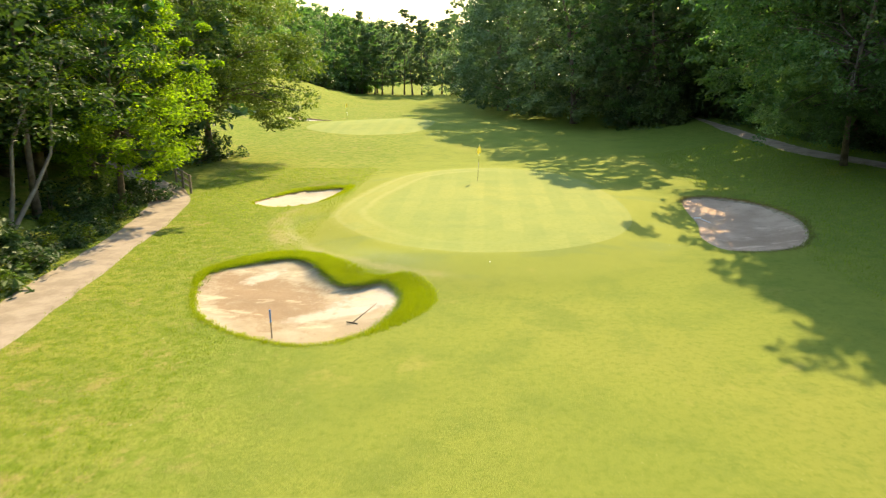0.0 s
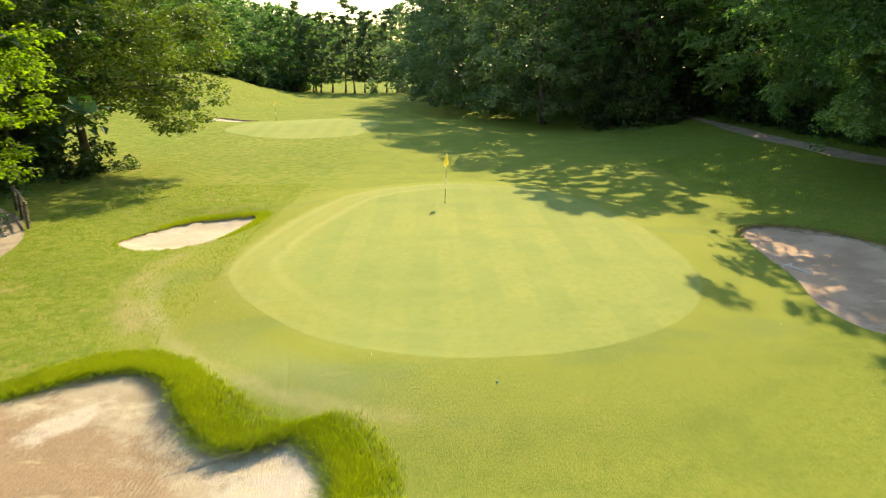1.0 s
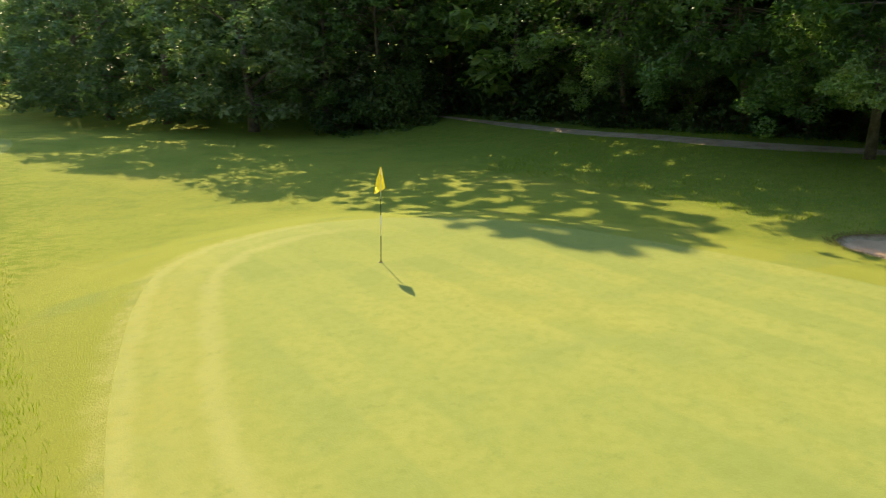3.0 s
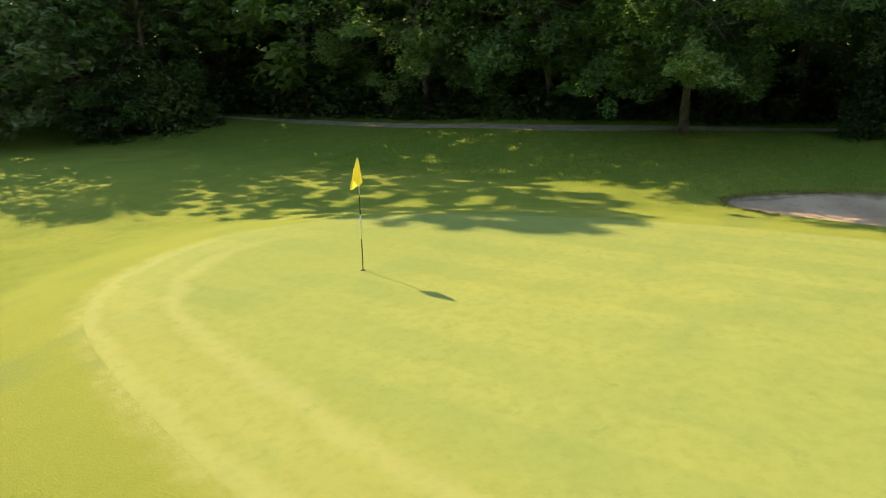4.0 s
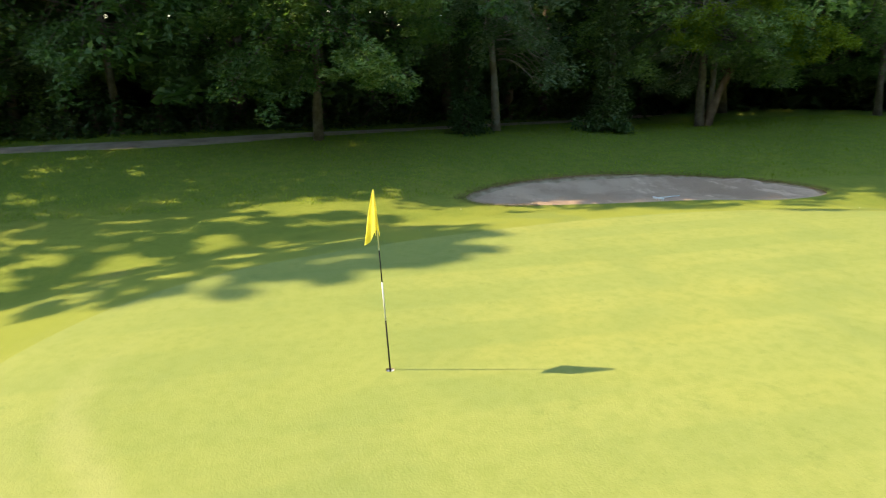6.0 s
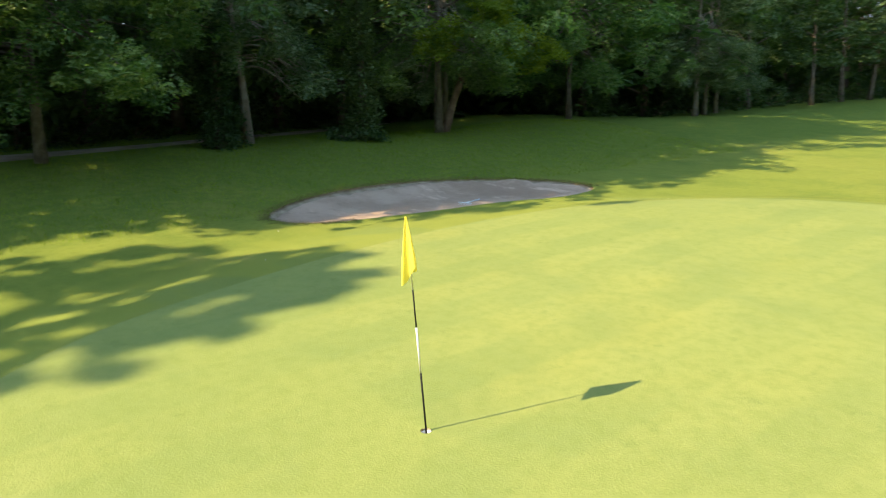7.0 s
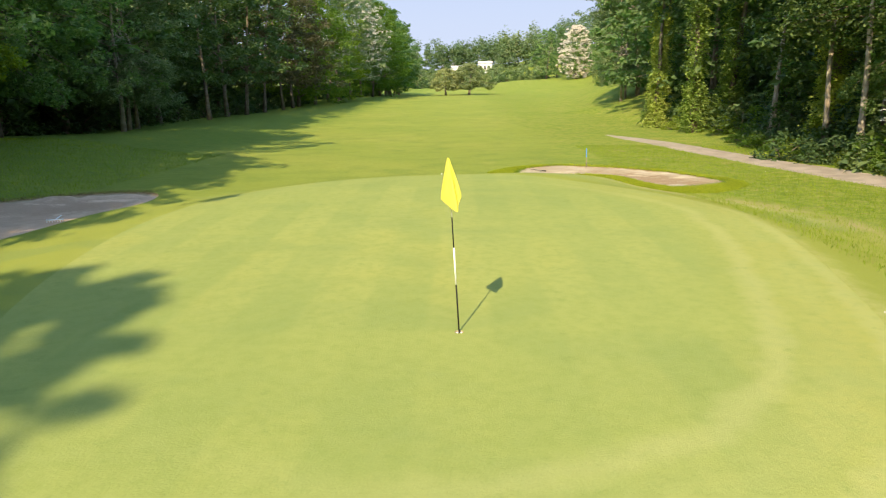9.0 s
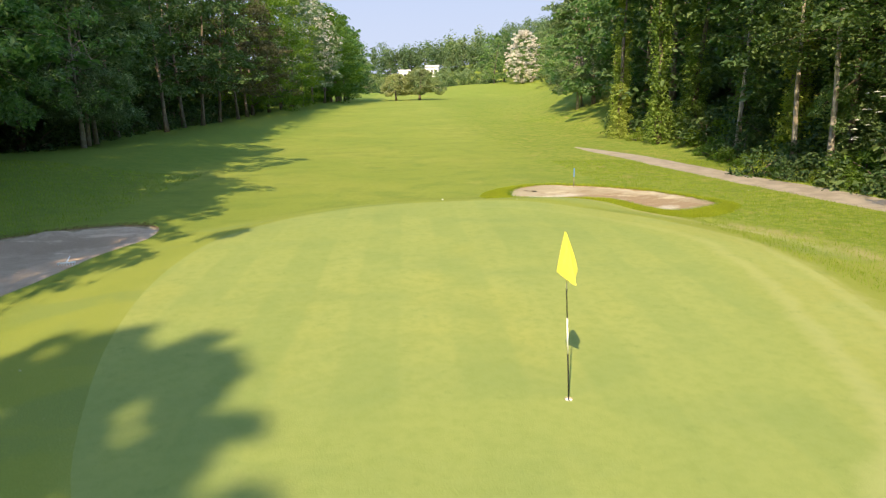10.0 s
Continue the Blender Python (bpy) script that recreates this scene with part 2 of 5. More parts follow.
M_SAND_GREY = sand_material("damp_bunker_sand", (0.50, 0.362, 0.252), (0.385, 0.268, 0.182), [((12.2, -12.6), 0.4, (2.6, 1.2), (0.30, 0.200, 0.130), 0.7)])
M_SOIL = plain_material("bunker_face_soil", (0.26, 0.195, 0.115), (0.42, 0.34, 0.225), 3, 0.95, 0.8, local=False)
M_PATH = plain_material("trodden_earth_path", (0.315, 0.268, 0.208), (0.225, 0.188, 0.142), 1.2, 0.92, 0.5, 0.2, local=False)
M_PATH_EAST = plain_material("east_earth_path", (0.36, 0.285, 0.21), (0.24, 0.18, 0.13), 1.2, 0.92, 0.5, 0.2, local=False)
M_BARK = plain_material("bark", (0.12, 0.092, 0.065), (0.22, 0.172, 0.128), 3, 0.9, 0.9, local=False)
M_BARK_RED = plain_material("red_brown_bark", (0.14, 0.088, 0.06), (0.235, 0.155, 0.105), 3, 0.9, 0.9, local=False)
M_BARK_PALE = plain_material("pale_bark", (0.24, 0.19, 0.14), (0.36, 0.31, 0.25), 3, 0.85, 0.7, local=False)
M_TIMBER = plain_material("weathered_timber", (0.16, 0.13, 0.09), (0.27, 0.23, 0.17), 6, 0.85, 0.5)
M_WHITE = plain_material("white_gloss_paint", (0.80, 0.80, 0.78), (0.74, 0.74, 0.72), 12, 0.35, 0.0, 0.5)
M_BLACK = plain_material("black_gloss_paint", (0.010, 0.011, 0.010), (0.015, 0.016, 0.014), 12, 0.6, 0.0, 0.15)
M_BLUE = plain_material("blue_paint", (0.05, 0.18, 0.50), (0.08, 0.25, 0.58), 20, 0.5, 0.1)
M_ROOF = plain_material("roof_tiles", (0.42, 0.39, 0.36), (0.34, 0.31, 0.29), 2, 0.9, 0.3)
M_WALL = plain_material("white_render", (0.60, 0.59, 0.56), (0.50, 0.49, 0.47), 1, 0.9, 0.1)
M_GLASS = plain_material("dark_window_glass", (0.03, 0.035, 0.04), (0.05, 0.055, 0.06), 1, 0.08, 0.0, 0.6)
M_LEAF = leaf_material("oak_leaves", (0.092, 0.143, 0.052), (0.208, 0.270, 0.090), (1.05, 1.75, 0.7), 0.42, 0.44)
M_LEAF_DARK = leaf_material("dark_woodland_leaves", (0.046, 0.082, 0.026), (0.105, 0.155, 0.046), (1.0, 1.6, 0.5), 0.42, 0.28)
# darker copy of the oak leaves, with the crown's shade in its colour
M_LEAF_OAK = leaf_material("shade_toned_oak_leaves", (0.056, 0.098, 0.022), (0.140, 0.198, 0.038), (1.9, 2.2, 0.5), 0.42, 0.28)
M_LEAF_BRONZE = leaf_material("bronze_beech_leaves", (0.060, 0.062, 0.028), (0.115, 0.112, 0.052), (1.3, 1.3, 0.6))
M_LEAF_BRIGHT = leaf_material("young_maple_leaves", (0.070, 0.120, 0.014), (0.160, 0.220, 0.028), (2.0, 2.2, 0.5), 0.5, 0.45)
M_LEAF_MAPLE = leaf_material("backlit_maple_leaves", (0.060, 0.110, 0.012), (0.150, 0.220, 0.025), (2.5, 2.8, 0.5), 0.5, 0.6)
M_LEAF_GREY = leaf_material("grey_poplar_leaves", (0.094, 0.138, 0.062), (0.212, 0.256, 0.132), (1.05, 1.5, 0.8), 0.4, 0.40)
# bright yellow-green that puts sunlight into the ivy's colour
M_IVY = leaf_material("sunlit_ivy_leaves", (0.150, 0.210, 0.035), (0.330, 0.385, 0.085), (1.3, 1.6, 0.4), 0.4, 0.35)
# paler, bluer leaf colour stands in for haze over the distance
M_LEAF_FAR = leaf_material("hazed_woodland_leaves", (0.090, 0.136, 0.062), (0.192, 0.248, 0.116), (1.3, 1.5, 0.6))
M_ORCHARD = leaf_material("olive_orchard_leaves", (0.178, 0.208, 0.096), (0.315, 0.348, 0.168), (1.3, 1.4, 0.6), 0.5, 0.5)
# leaf colour darkened to stand in for shade on the west bank
M_LEAF_DEEP = leaf_material("shade_darkened_beech_leaves", (0.034, 0.066, 0.018), (0.080, 0.124, 0.034), (1.3, 1.6, 0.5), 0.45, 0.35)
M_BLOSSOM = leaf_material("cream_blossom", (0.44, 0.41, 0.33), (0.70, 0.67, 0.58), (1.1, 1.1, 1.0), 0.7, 0.3)
M_DRY = leaf_material("dry_grass", (0.16, 0.13, 0.05), (0.32, 0.26, 0.12), (1.1, 1.0, 0.6), 0.7, 0.3)
M_BLADE = leaf_material("long_grass", (0.118, 0.182, 0.009), (0.246, 0.300, 0.020), (1.4, 1.6, 0.4), 0.5, 0.45)


# flag cloth lets light through
M_FLAG, nt_, b_ = material("yellow_nylon", 0.38, 0.5)
weave_ = cloud(nt_, coords(nt_, local=True), 40, 3)
col_ = mix(nt_, weave_, (0.86, 0.77, 0.10), (0.90, 0.83, 0.16))
nt_.links.new(col_, b_.inputs["Base Color"])
tr_ = nt_.nodes.new("ShaderNodeBsdfTranslucent")
nt_.links.new(col_, tr_.inputs[0])
ms_ = nt_.nodes.new("ShaderNodeMixShader")
ms_.inputs[0].default_value = 0.45
nt_.links.new(b_.outputs[0], ms_.inputs[1])
nt_.links.new(tr_.outputs[0], ms_.inputs[2])
nt_.links.new(ms_.outputs[0], nt_.nodes["Material Output"].inputs[0])


# ---- mesh helpers ----
def mesh_of(name, verts, faces, mats, smooth=False, index=None):
    me = bpy.data.meshes.new(name)
    verts = np.asarray(verts, np.float32).reshape(-1, 3)
    if isinstance(faces, np.ndarray):
        n, k = faces.shape
        me.vertices.add(len(verts))
        me.vertices.foreach_set("co", verts.ravel())
        me.loops.add(n * k)
        me.loops.foreach_set("vertex_index", faces.ravel().astype(np.int32))
        me.polygons.add(n)
        me.polygons.foreach_set("loop_start", np.arange(0, n * k, k, dtype=np.int32))
        me.update(calc_edges=True)
    else:
        me.from_pydata(verts.tolist(), [], faces)
    for m in mats if isinstance(mats, (list, tuple)) else [mats]:
        me.materials.append(m)
    if index is not None:
        me.polygons.foreach_set("material_index", np.asarray(index, np.int32))
    me.polygons.foreach_set("use_smooth", np.full(len(me.polygons), smooth))
    me.update()
    return me


def part(name, me, parent=None, label=""):
    ob = new(name, me)
    if parent is not None:
        ob.parent = parent
    return tagged(ob, label)


def thing(name, m, label, category, group="", kind=""):
    ob = new(name)
    ob.empty_display_size = 0.2
    ob.matrix_basis = m
    return tagged(ob, label, category, group, kind)


def ss(a, b, v):
    t = np.clip((np.asarray(v, float) - a) / (b - a), 0, 1)
    return t * t * (3 - 2 * t)


def closed_curve(ctrl, step=0.3):
    """A smooth closed loop through control points, sampled evenly."""
    p = np.array(ctrl, float)
    n, out = len(p), []
    for i in range(n):
        a, b, c, d = p[i - 1], p[i], p[(i + 1) % n], p[(i + 2) % n]
        for t in np.linspace(0, 1, 24, endpoint=False):
            out.append(0.5 * (2 * b + (c - a) * t + (2 * a - 5 * b + 4 * c - d) * t * t + (3 * b - a - 3 * c + d) * t ** 3))
    out = np.array(out)
    ring = np.vstack([out, out[:1]])
    run = np.r_[0, np.cumsum(np.hypot(*np.diff(ring, axis=0).T))]
    at = np.linspace(0, run[-1], max(12, int(run[-1] / step)), endpoint=False)
    return np.stack([np.interp(at, run, ring[:, 0]), np.interp(at, run, ring[:, 1])], 1)


def open_curve(ctrl, step=0.6):
    p = np.array(ctrl, float)
    p = np.vstack([2 * p[0] - p[1], p, 2 * p[-1] - p[-2]])
    out = []
    for i in range(1, len(p) - 2):
        a, b, c, d = p[i - 1], p[i], p[i + 1], p[i + 2]
        for t in np.linspace(0, 1, 24, endpoint=False):
            out.append(0.5 * (2 * b + (c - a) * t + (2 * a - 5 * b + 4 * c - d) * t * t + (3 * b - a - 3 * c + d) * t ** 3))
    out = np.array(out + [p[-2]])
    run = np.r_[0, np.cumsum(np.hypot(*np.diff(out, axis=0).T))]
    at = np.linspace(0, run[-1], int(run[-1] / step))
    return np.stack([np.interp(at, run, out[:, 0]), np.interp(at, run, out[:, 1])], 1)


def ribbon(ctrl, width, seed):
    """The outline of a path round a centre line, with uneven edges."""
    c = open_curve(ctrl)
    d = np.gradient(c, axis=0)
    d /= np.hypot(*d.T)[:, None]
    side = np.stack([-d[:, 1], d[:, 0]], 1)
    rng = np.random.default_rng(seed)
    taper = np.minimum(1, np.linspace(0.15, 6, len(c)))[:, None]
    soft = lambda: np.convolve(rng.standard_normal(len(c) + 6), np.ones(7) / 7, "valid")
    wa, wb = (width / 2 * (1 + 0.22 * soft())[:, None] * taper for _ in range(2))
    return np.vstack([c + side * wa, (c - side * wb)[::-1]])


def inside(pts, loop):
    x, y = pts[:, 0], pts[:, 1]
    res = np.zeros(len(pts), bool)
    j = len(loop) - 1
    for i in range(len(loop)):
        (xi, yi), (xj, yj) = loop[i], loop[j]
        if yi != yj:
            res ^= ((yi > y) != (yj > y)) & (x < (xj - xi) * (y - yi) / (yj - yi) + xi)
        j = i
    return res


def away(pts, loop):
    """Distance of points from a closed loop."""
    out = np.full(len(pts), 1e9)
    nxt = np.roll(loop, -1, 0)
    for a, b in zip(loop, nxt):
        ab = b - a
        t = np.clip(((pts - a) @ ab) / (ab @ ab), 0, 1)
        out = np.minimum(out, np.hypot(*(pts - a - t[:, None] * ab).T))
    return out


# ---- lie of the land ----
GREEN = closed_curve([(-6.8, -8.6), (-6.5, -5.6), (-5.9, -2.7), (-5.1, 0.1), (-4.2, 2.2), (-2.9, 3.6), (-1.2, 4.45), (0.9, 4.75), (3.4, 3.7), (5.0, 2.0), (6.0, -0.6),
                      (6.7, -3.4), (7.1, -6.6), (7.0, -10.2), (6.2, -12.6), (4.9, -14.3), (2.8, -15.6), (0.4, -16.0), (-1.6, -15.7), (-3.4, -14.6), (-5.3, -12.3), (-6.4, -10.2)], 0.45)
GREEN_FAR = closed_curve([(-18.5, 33), (-17, 41), (-10, 45), (-5.3, 40), (-6.5, 30), (-12.5, 28)], 1.2)
CUP = closed_curve([(0.054 * math.cos(a), 0.054 * math.sin(a)) for a in np.linspace(0, 2 * math.pi, 12, endpoint=False)], 0.02)
BUNKERS = {
    "west": [(-8.9, -20.6), (-9.9, -17.4), (-8.9, -16.0), (-7.4, -15.2), (-6.2, -15.9), (-5.3, -17.5), (-4.3, -18.5), (-3.0, -18.3),
             (-2.2, -20.0), (-2.8, -22.4), (-4.3, -23.6), (-5.9, -23.3), (-7.5, -22.3)],
    "back": [(-12.4, -3.9), (-12.2, -2.2), (-11.0, -0.4), (-9.4, 0.1), (-8.0, 0.1), (-8.2, -1.8), (-9.2, -4.1), (-11.0, -5.0)],
    "east": [(10.8, -4.6), (12.3, -4.1), (13.8, -5.8), (14.5, -9.0), (13.9, -12.2), (12.3, -14.3), (10.0, -14.6), (9.4, -12.7),
             (9.9, -10.2), (10.2, -7.2)],
    "far": [(-24.5, 47.0), (-22, 48.5), (-18.2, 45.6), (-19.5, 44.4), (-23, 45.2)],
}
LOOPS = {k: closed_curve(v, 0.28 if k != "far" else 0.9) for k, v in BUNKERS.items()}
PATH_WEST = ribbon([(-11.4, -46), (-13.0, -34), (-14.1, -23), (-15.3, -13.5), (-16.3, -7.6), (-17.7, -2.8), (-20.6, 1.0), (-27, 5)], 2.05, 3)
PATH_EAST = ribbon([(21.6, 34), (21.7, 22), (21.3, 13), (20.9, 7), (21.6, 2.5), (23.3, -2.5), (25.0, -7.0), (27.6, -12.2), (32.0, -18.5), (35.5, -28), (36.2, -40), (36.0, -54)], 1.35, 5)


def land(x, y):
    """Height of the ground."""
    x, y = np.asarray(x, float), np.asarray(y, float)
    r = np.hypot((x - 0.4) / 7.2, (y + 5.8) / 10.8)
    z = -0.42 + 0.42 * (1 - ss(0.90, 1.36, r))
    z += 0.10 * np.exp(-((x - 2) ** 2 + (y + 11) ** 2) / 40)
    z += 0.16 * ss(7, 11, x) * (1 - ss(16, 24, np.abs(y + 9)))                       # bank by the east bunker
    z += (1.18 - 0.42 * np.exp(-((y + 19) / 9) ** 2)) * ss(12.5, 23, x) + 9 * ss(31, 95, x)                                      # rise to the east wood
    start = -18.0 - 2.0 * ss(-20, 4, y) - 6 * ss(4, 22, y) - 38 * ss(-90, -330, y)
    bank = np.clip((start - x) * 0.36, 0, 15)
    z += bank * (1 - 0.9 * ss(2, 30, y))                                                # wooded west bank
    z += 0.24 * np.exp(-((x + 4.4) ** 2 / 9 + (y + 16.6) ** 2 / 2.0))                   # lips
    z += 0.16 * np.exp(-((x + 9.5) ** 2 / 8 + (y - 1.6) ** 2 / 1.5))
    z -= 0.28 * np.exp(-((x + 10.5) ** 2 / 10 + (y + 2.2) ** 2 / 9))
    z -= 0.30 * np.exp(-((x + 2) ** 2 / 130 + (y - 14) ** 2 / 30))                      # hollow behind the green
    z += 0.55 * np.exp(-((x + 12) ** 2 / 110 + (y - 37) ** 2 / 60))                     # second green
    z -= 0.75 * ss(50, 115, y) * (1 - ss(130, 200, y))
    z += 5.4 * ss(-20, -37, x) * np.exp(-((y - 76) / 30) ** 2) + 24 * ss(-34, -130, x) * ss(10, 90, y)
    z += 3.0 * ss(2, 14, x + (y - 60) * 0.06) * ss(34, 60, y) * (1 - ss(110, 160, y))  # bank under the north-east wood
    z += 7 * ss(150, 280, y) + 8 * ss(280, 600, y)
    far = -y - 40
    z += 2.4 * ss(0, 150, far) + (7.0 - 5.2 * ss(-42, 24, x)) * ss(185, 310, far) + 17 * ss(330, 570, far)
    z -= (0.55 * ss(-28, -44, y) + 0.5 * ss(-60, -110, y)) * ss(14, 25, x) * (1 - ss(-220, -300, y))   # the belt stands lower
    z += 0.07 * np.sin(x * 0.31 + 1) * np.sin(y * 0.23) * ss(1.4, 2.2, r)
    return z


def build_land():
    rng = np.random.default_rng(7)
    loops = [GREEN, CUP, *LOOPS.values(), PATH_WEST, PATH_EAST, GREEN_FAR]
    pts = []
    boxes = [((-24, -30, 26, 14), 0.55), ((-46, -80, 48, 70), 2.0), ((-150, -330, 150, 240), 6.5), ((-620, -760, 620, 620), 28), ((-3200, -3400, 3200, 3200), 400)]
    for n, ((x0, y0, x1, y1), step) in enumerate(boxes):
        gx, gy = np.meshgrid(np.arange(x0, x1, step), np.arange(y0, y1, step))
        p = np.stack([gx.ravel(), gy.ravel()], 1) + rng.uniform(-0.3, 0.3, (gx.size, 2)) * step
        if n:
            (a, b, c, d), s = boxes[n - 1]
            p = p[~((p[:, 0] > a) & (p[:, 0] < c) & (p[:, 1] > b) & (p[:, 1] < d))]
        pts.append(p)
    pts = np.vstack(pts)
    keep = np.ones(len(pts), bool)
    for loop in loops:
        lo, hi = loop.min(0) - 0.3, loop.max(0) + 0.3
        near = np.where(((pts > lo) & (pts < hi)).all(1))[0]
        if len(near):
            keep[near[away(pts[near], loop) < 0.16]] = False
    pts = pts[keep]
    edges, n = [], len(pts)
    for loop in loops:
        edges += [(n + i, n + (i + 1) % len(loop)) for i in range(len(loop))]
        pts = np.vstack([pts, loop])
        n = len(pts)
    from mathutils import geometry
    vs, _, fs, *_ = geometry.delaunay_2d_cdt([Vector(p) for p in pts.tolist()], edges, [], 0, 1e-5)
    v = np.array([(a.x, a.y) for a in vs])
    f = np.array([t if len(t) == 3 else t[:3] for t in fs])
    p3 = v[f]
    area = (p3[:, 1, 0] - p3[:, 0, 0]) * (p3[:, 2, 1] - p3[:, 0, 1]) - (p3[:, 1, 1] - p3[:, 0, 1]) * (p3[:, 2, 0] - p3[:, 0, 0])
    f[area < 0] = f[area < 0][:, ::-1]
    mid = v[f].mean(1)
    region = np.zeros(len(f), int)
    for k, loop in ((1, GREEN), (2, PATH_WEST), (3, PATH_EAST), (4, GREEN_FAR), (9, CUP), *((9, l) for l in LOOPS.values())):
        region[inside(mid, loop)] = k
    z = land(v[:, 0], v[:, 1])
    edge = away(v, GREEN)
    edge[inside(v, GREEN)] *= -1
    for name, k, mat, label, cat in (
            ("ground", 0, M_GROUND, "sunlit mown golf course grass with drier patches", "grass"),
            ("putting_green", 1, M_GREEN, "closely mown pale green putting surface with faint mowing stripes", "putting green"),
            ("path_west", 2, M_PATH, "pale trodden earth path along the wood", "path"),
            ("path_east", 3, M_PATH_EAST, "narrow earth path in the shade of the wood", "path"),
            ("far_putting_green", 4, M_GREEN, "second pale green putting surface farther down the course", "putting green")):
        tri = f[region == k]
        used, back = np.unique(tri, return_inverse=True)
        co = np.c_[v[used], z[used]]
        me = mesh_of(name, co, back.reshape(-1, 3), mat, True)
        a = me.attributes.new("edge", "FLOAT", "POINT")
        a.data.foreach_set("value", (edge[used] if k != 4 else np.full(len(used), -5.0)).astype(np.float32))
        tagged(new(name, me), label, cat, "", "structure")


build_land()


def sky_backdrop():
    """Hazy pale blue lower sky, far beyond the southern hills."""
    m = bpy.data.materials.new("hazy_sky")
    m.use_nodes = True
    nt = m.node_tree
    em = nt.nodes.new("ShaderNodeEmission")
    sep = nt.nodes.new("ShaderNodeSeparateXYZ")
    nt.links.new(coords(nt), sep.inputs[0])
    nt.links.new(mix(nt, span(nt, sep.outputs[2], 0, 900), (0.285, 0.327, 0.395), (0.208, 0.276, 0.404)), em.inputs[0])
    nt.links.new(em.outputs[0], nt.nodes["Material Output"].inputs[0])
    a = np.radians(np.linspace(190, 350, 65))
    rings = [np.c_[2900 * np.cos(a), 2900 * np.sin(a), np.full(65, z)] for z in (-40, 250, 600, 1100)]
    quads = [(k * 65 + i, k * 65 + i + 1, (k + 1) * 65 + i + 1, (k + 1) * 65 + i) for k in range(3) for i in range(64)]
    tagged(new("backdrop", mesh_of("backdrop", np.vstack(rings), quads, m, True)), "pale hazy blue sky above the southern horizon", "sky", "", "structure")


sky_backdrop()


def ground_z(x, y):
    return float(land(x, y))


# ---- bunkers ----
def bunker(key, mat, wall_north, wall_south, depth, label):
    """A sand bowl below a turf rim: the face is high on the side away from the sun's path and low on the other."""
    loop = LOOPS[key]
    rng = np.random.default_rng(len(loop))
    n, c = len(loop), loop.mean(0)
    out = loop - c
    way = np.arctan2(out[:, 1], out[:, 0])
    high = ss(-0.1, 0.85, 0.85 * np.sin(way) + 0.40 * np.cos(way))
    wall = wall_south + (wall_north - wall_south) * high
    ripple = np.convolve(np.tile(rng.standard_normal(n), 3), np.ones(7) / 7, "same")[n:2 * n]
    wall = wall * (1 + 0.55 * ripple) + 0.03 * np.abs(rng.standard_normal(n))
    top = land(loop[:, 0], loop[:, 1])
    rings = [np.c_[loop, top - 0.005]]
    d = out / np.hypot(*out.T)[:, None]
    rings.append(np.c_[loop + d * 0.05, top - wall * 0.5])
    rings.append(np.c_[loop - d * (0.06 + 0.45 * wall + 0.10 * np.abs(ripple) + 0.05 * rng.random(n))[:, None], top - wall])
    face = np.vstack(rings)
    quads = [(k * n + i, k * n + (i + 1) % n, (k + 1) * n + (i + 1) % n, (k + 1) * n + i) for k in range(2) for i in range(n)]
    root = thing("sand_bunker", pose(0, 0, 0), label, "sand bunker", "", "structure")
    part("bunker_face", mesh_of("bunker_face", face, quads, M_SOIL, True), root)
    low = float((top - wall).mean()) - depth
    sand, faces = [], []
    steps = [1.03, 0.97, 0.9, 0.8, 0.66, 0.5, 0.34, 0.18, 0.07]
    for s in steps:
        width = 1 + 2 * int((1.03 - s) * n * 0.12)
        rim = np.convolve(np.tile(top - wall, 3), np.ones(width) / width, "same")[n:2 * n] + 0.01
        k = ss(1.02, 0.45, s)
        z = rim * (1 - k) + low * k
        xy = c + out * s
        z = z + np.array([0.05 * noise.noise(Vector((x * 0.9, y * 0.9, 3))) + 0.02 * noise.noise(Vector((x * 3, y * 3, 9))) for x, y in xy])
        sand.append(np.c_[xy, z])
    for k in range(len(steps) - 1):
        faces += [(k * n + i, k * n + (i + 1) % n, (k + 1) * n + (i + 1) % n, (k + 1) * n + i) for i in range(n)]
    faces.append([(len(steps) - 1) * n + i for i in range(n)])
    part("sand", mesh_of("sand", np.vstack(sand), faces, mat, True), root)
    return low


SAND_Z = {
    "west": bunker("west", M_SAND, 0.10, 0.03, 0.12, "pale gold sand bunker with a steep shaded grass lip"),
    "back": bunker("back", M_SAND_PALE, 0.10, 0.03, 0.12, "small oval bunker of bright pale sand"),
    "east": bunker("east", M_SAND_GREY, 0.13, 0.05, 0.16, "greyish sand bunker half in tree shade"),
    "far": bunker("far", M_SAND_PALE, 0.3, 0.05, 0.1, "narrow pale sand bunker by the second green"),
}


# ---- foliage ----
def leaf_fan(rng, centres, normals, sizes):
    """One bent four-cornered leaf spray at each centre."""
    n = len(centres)
    nn = normals / (np.linalg.norm(normals, axis=1, keepdims=True) + 1e-9)
    r = rng.standard_normal((n, 3))
    u = np.cross(nn, r)
    u /= np.linalg.norm(u, axis=1, keepdims=True) + 1e-9
    w = np.cross(nn, u)
    s = sizes[:, None]
    v = np.stack([centres - u * s * 0.55, centres + w * s * 0.34 + nn * s * 0.10 - u * s * 0.05, centres + u * s * 0.6 - nn * s * 0.14,
                  centres - w * s * 0.34 + nn * s * 0.10 + u * s * 0.05], 1)
    return v.reshape(-1, 3), np.arange(4 * n).reshape(n, 4)


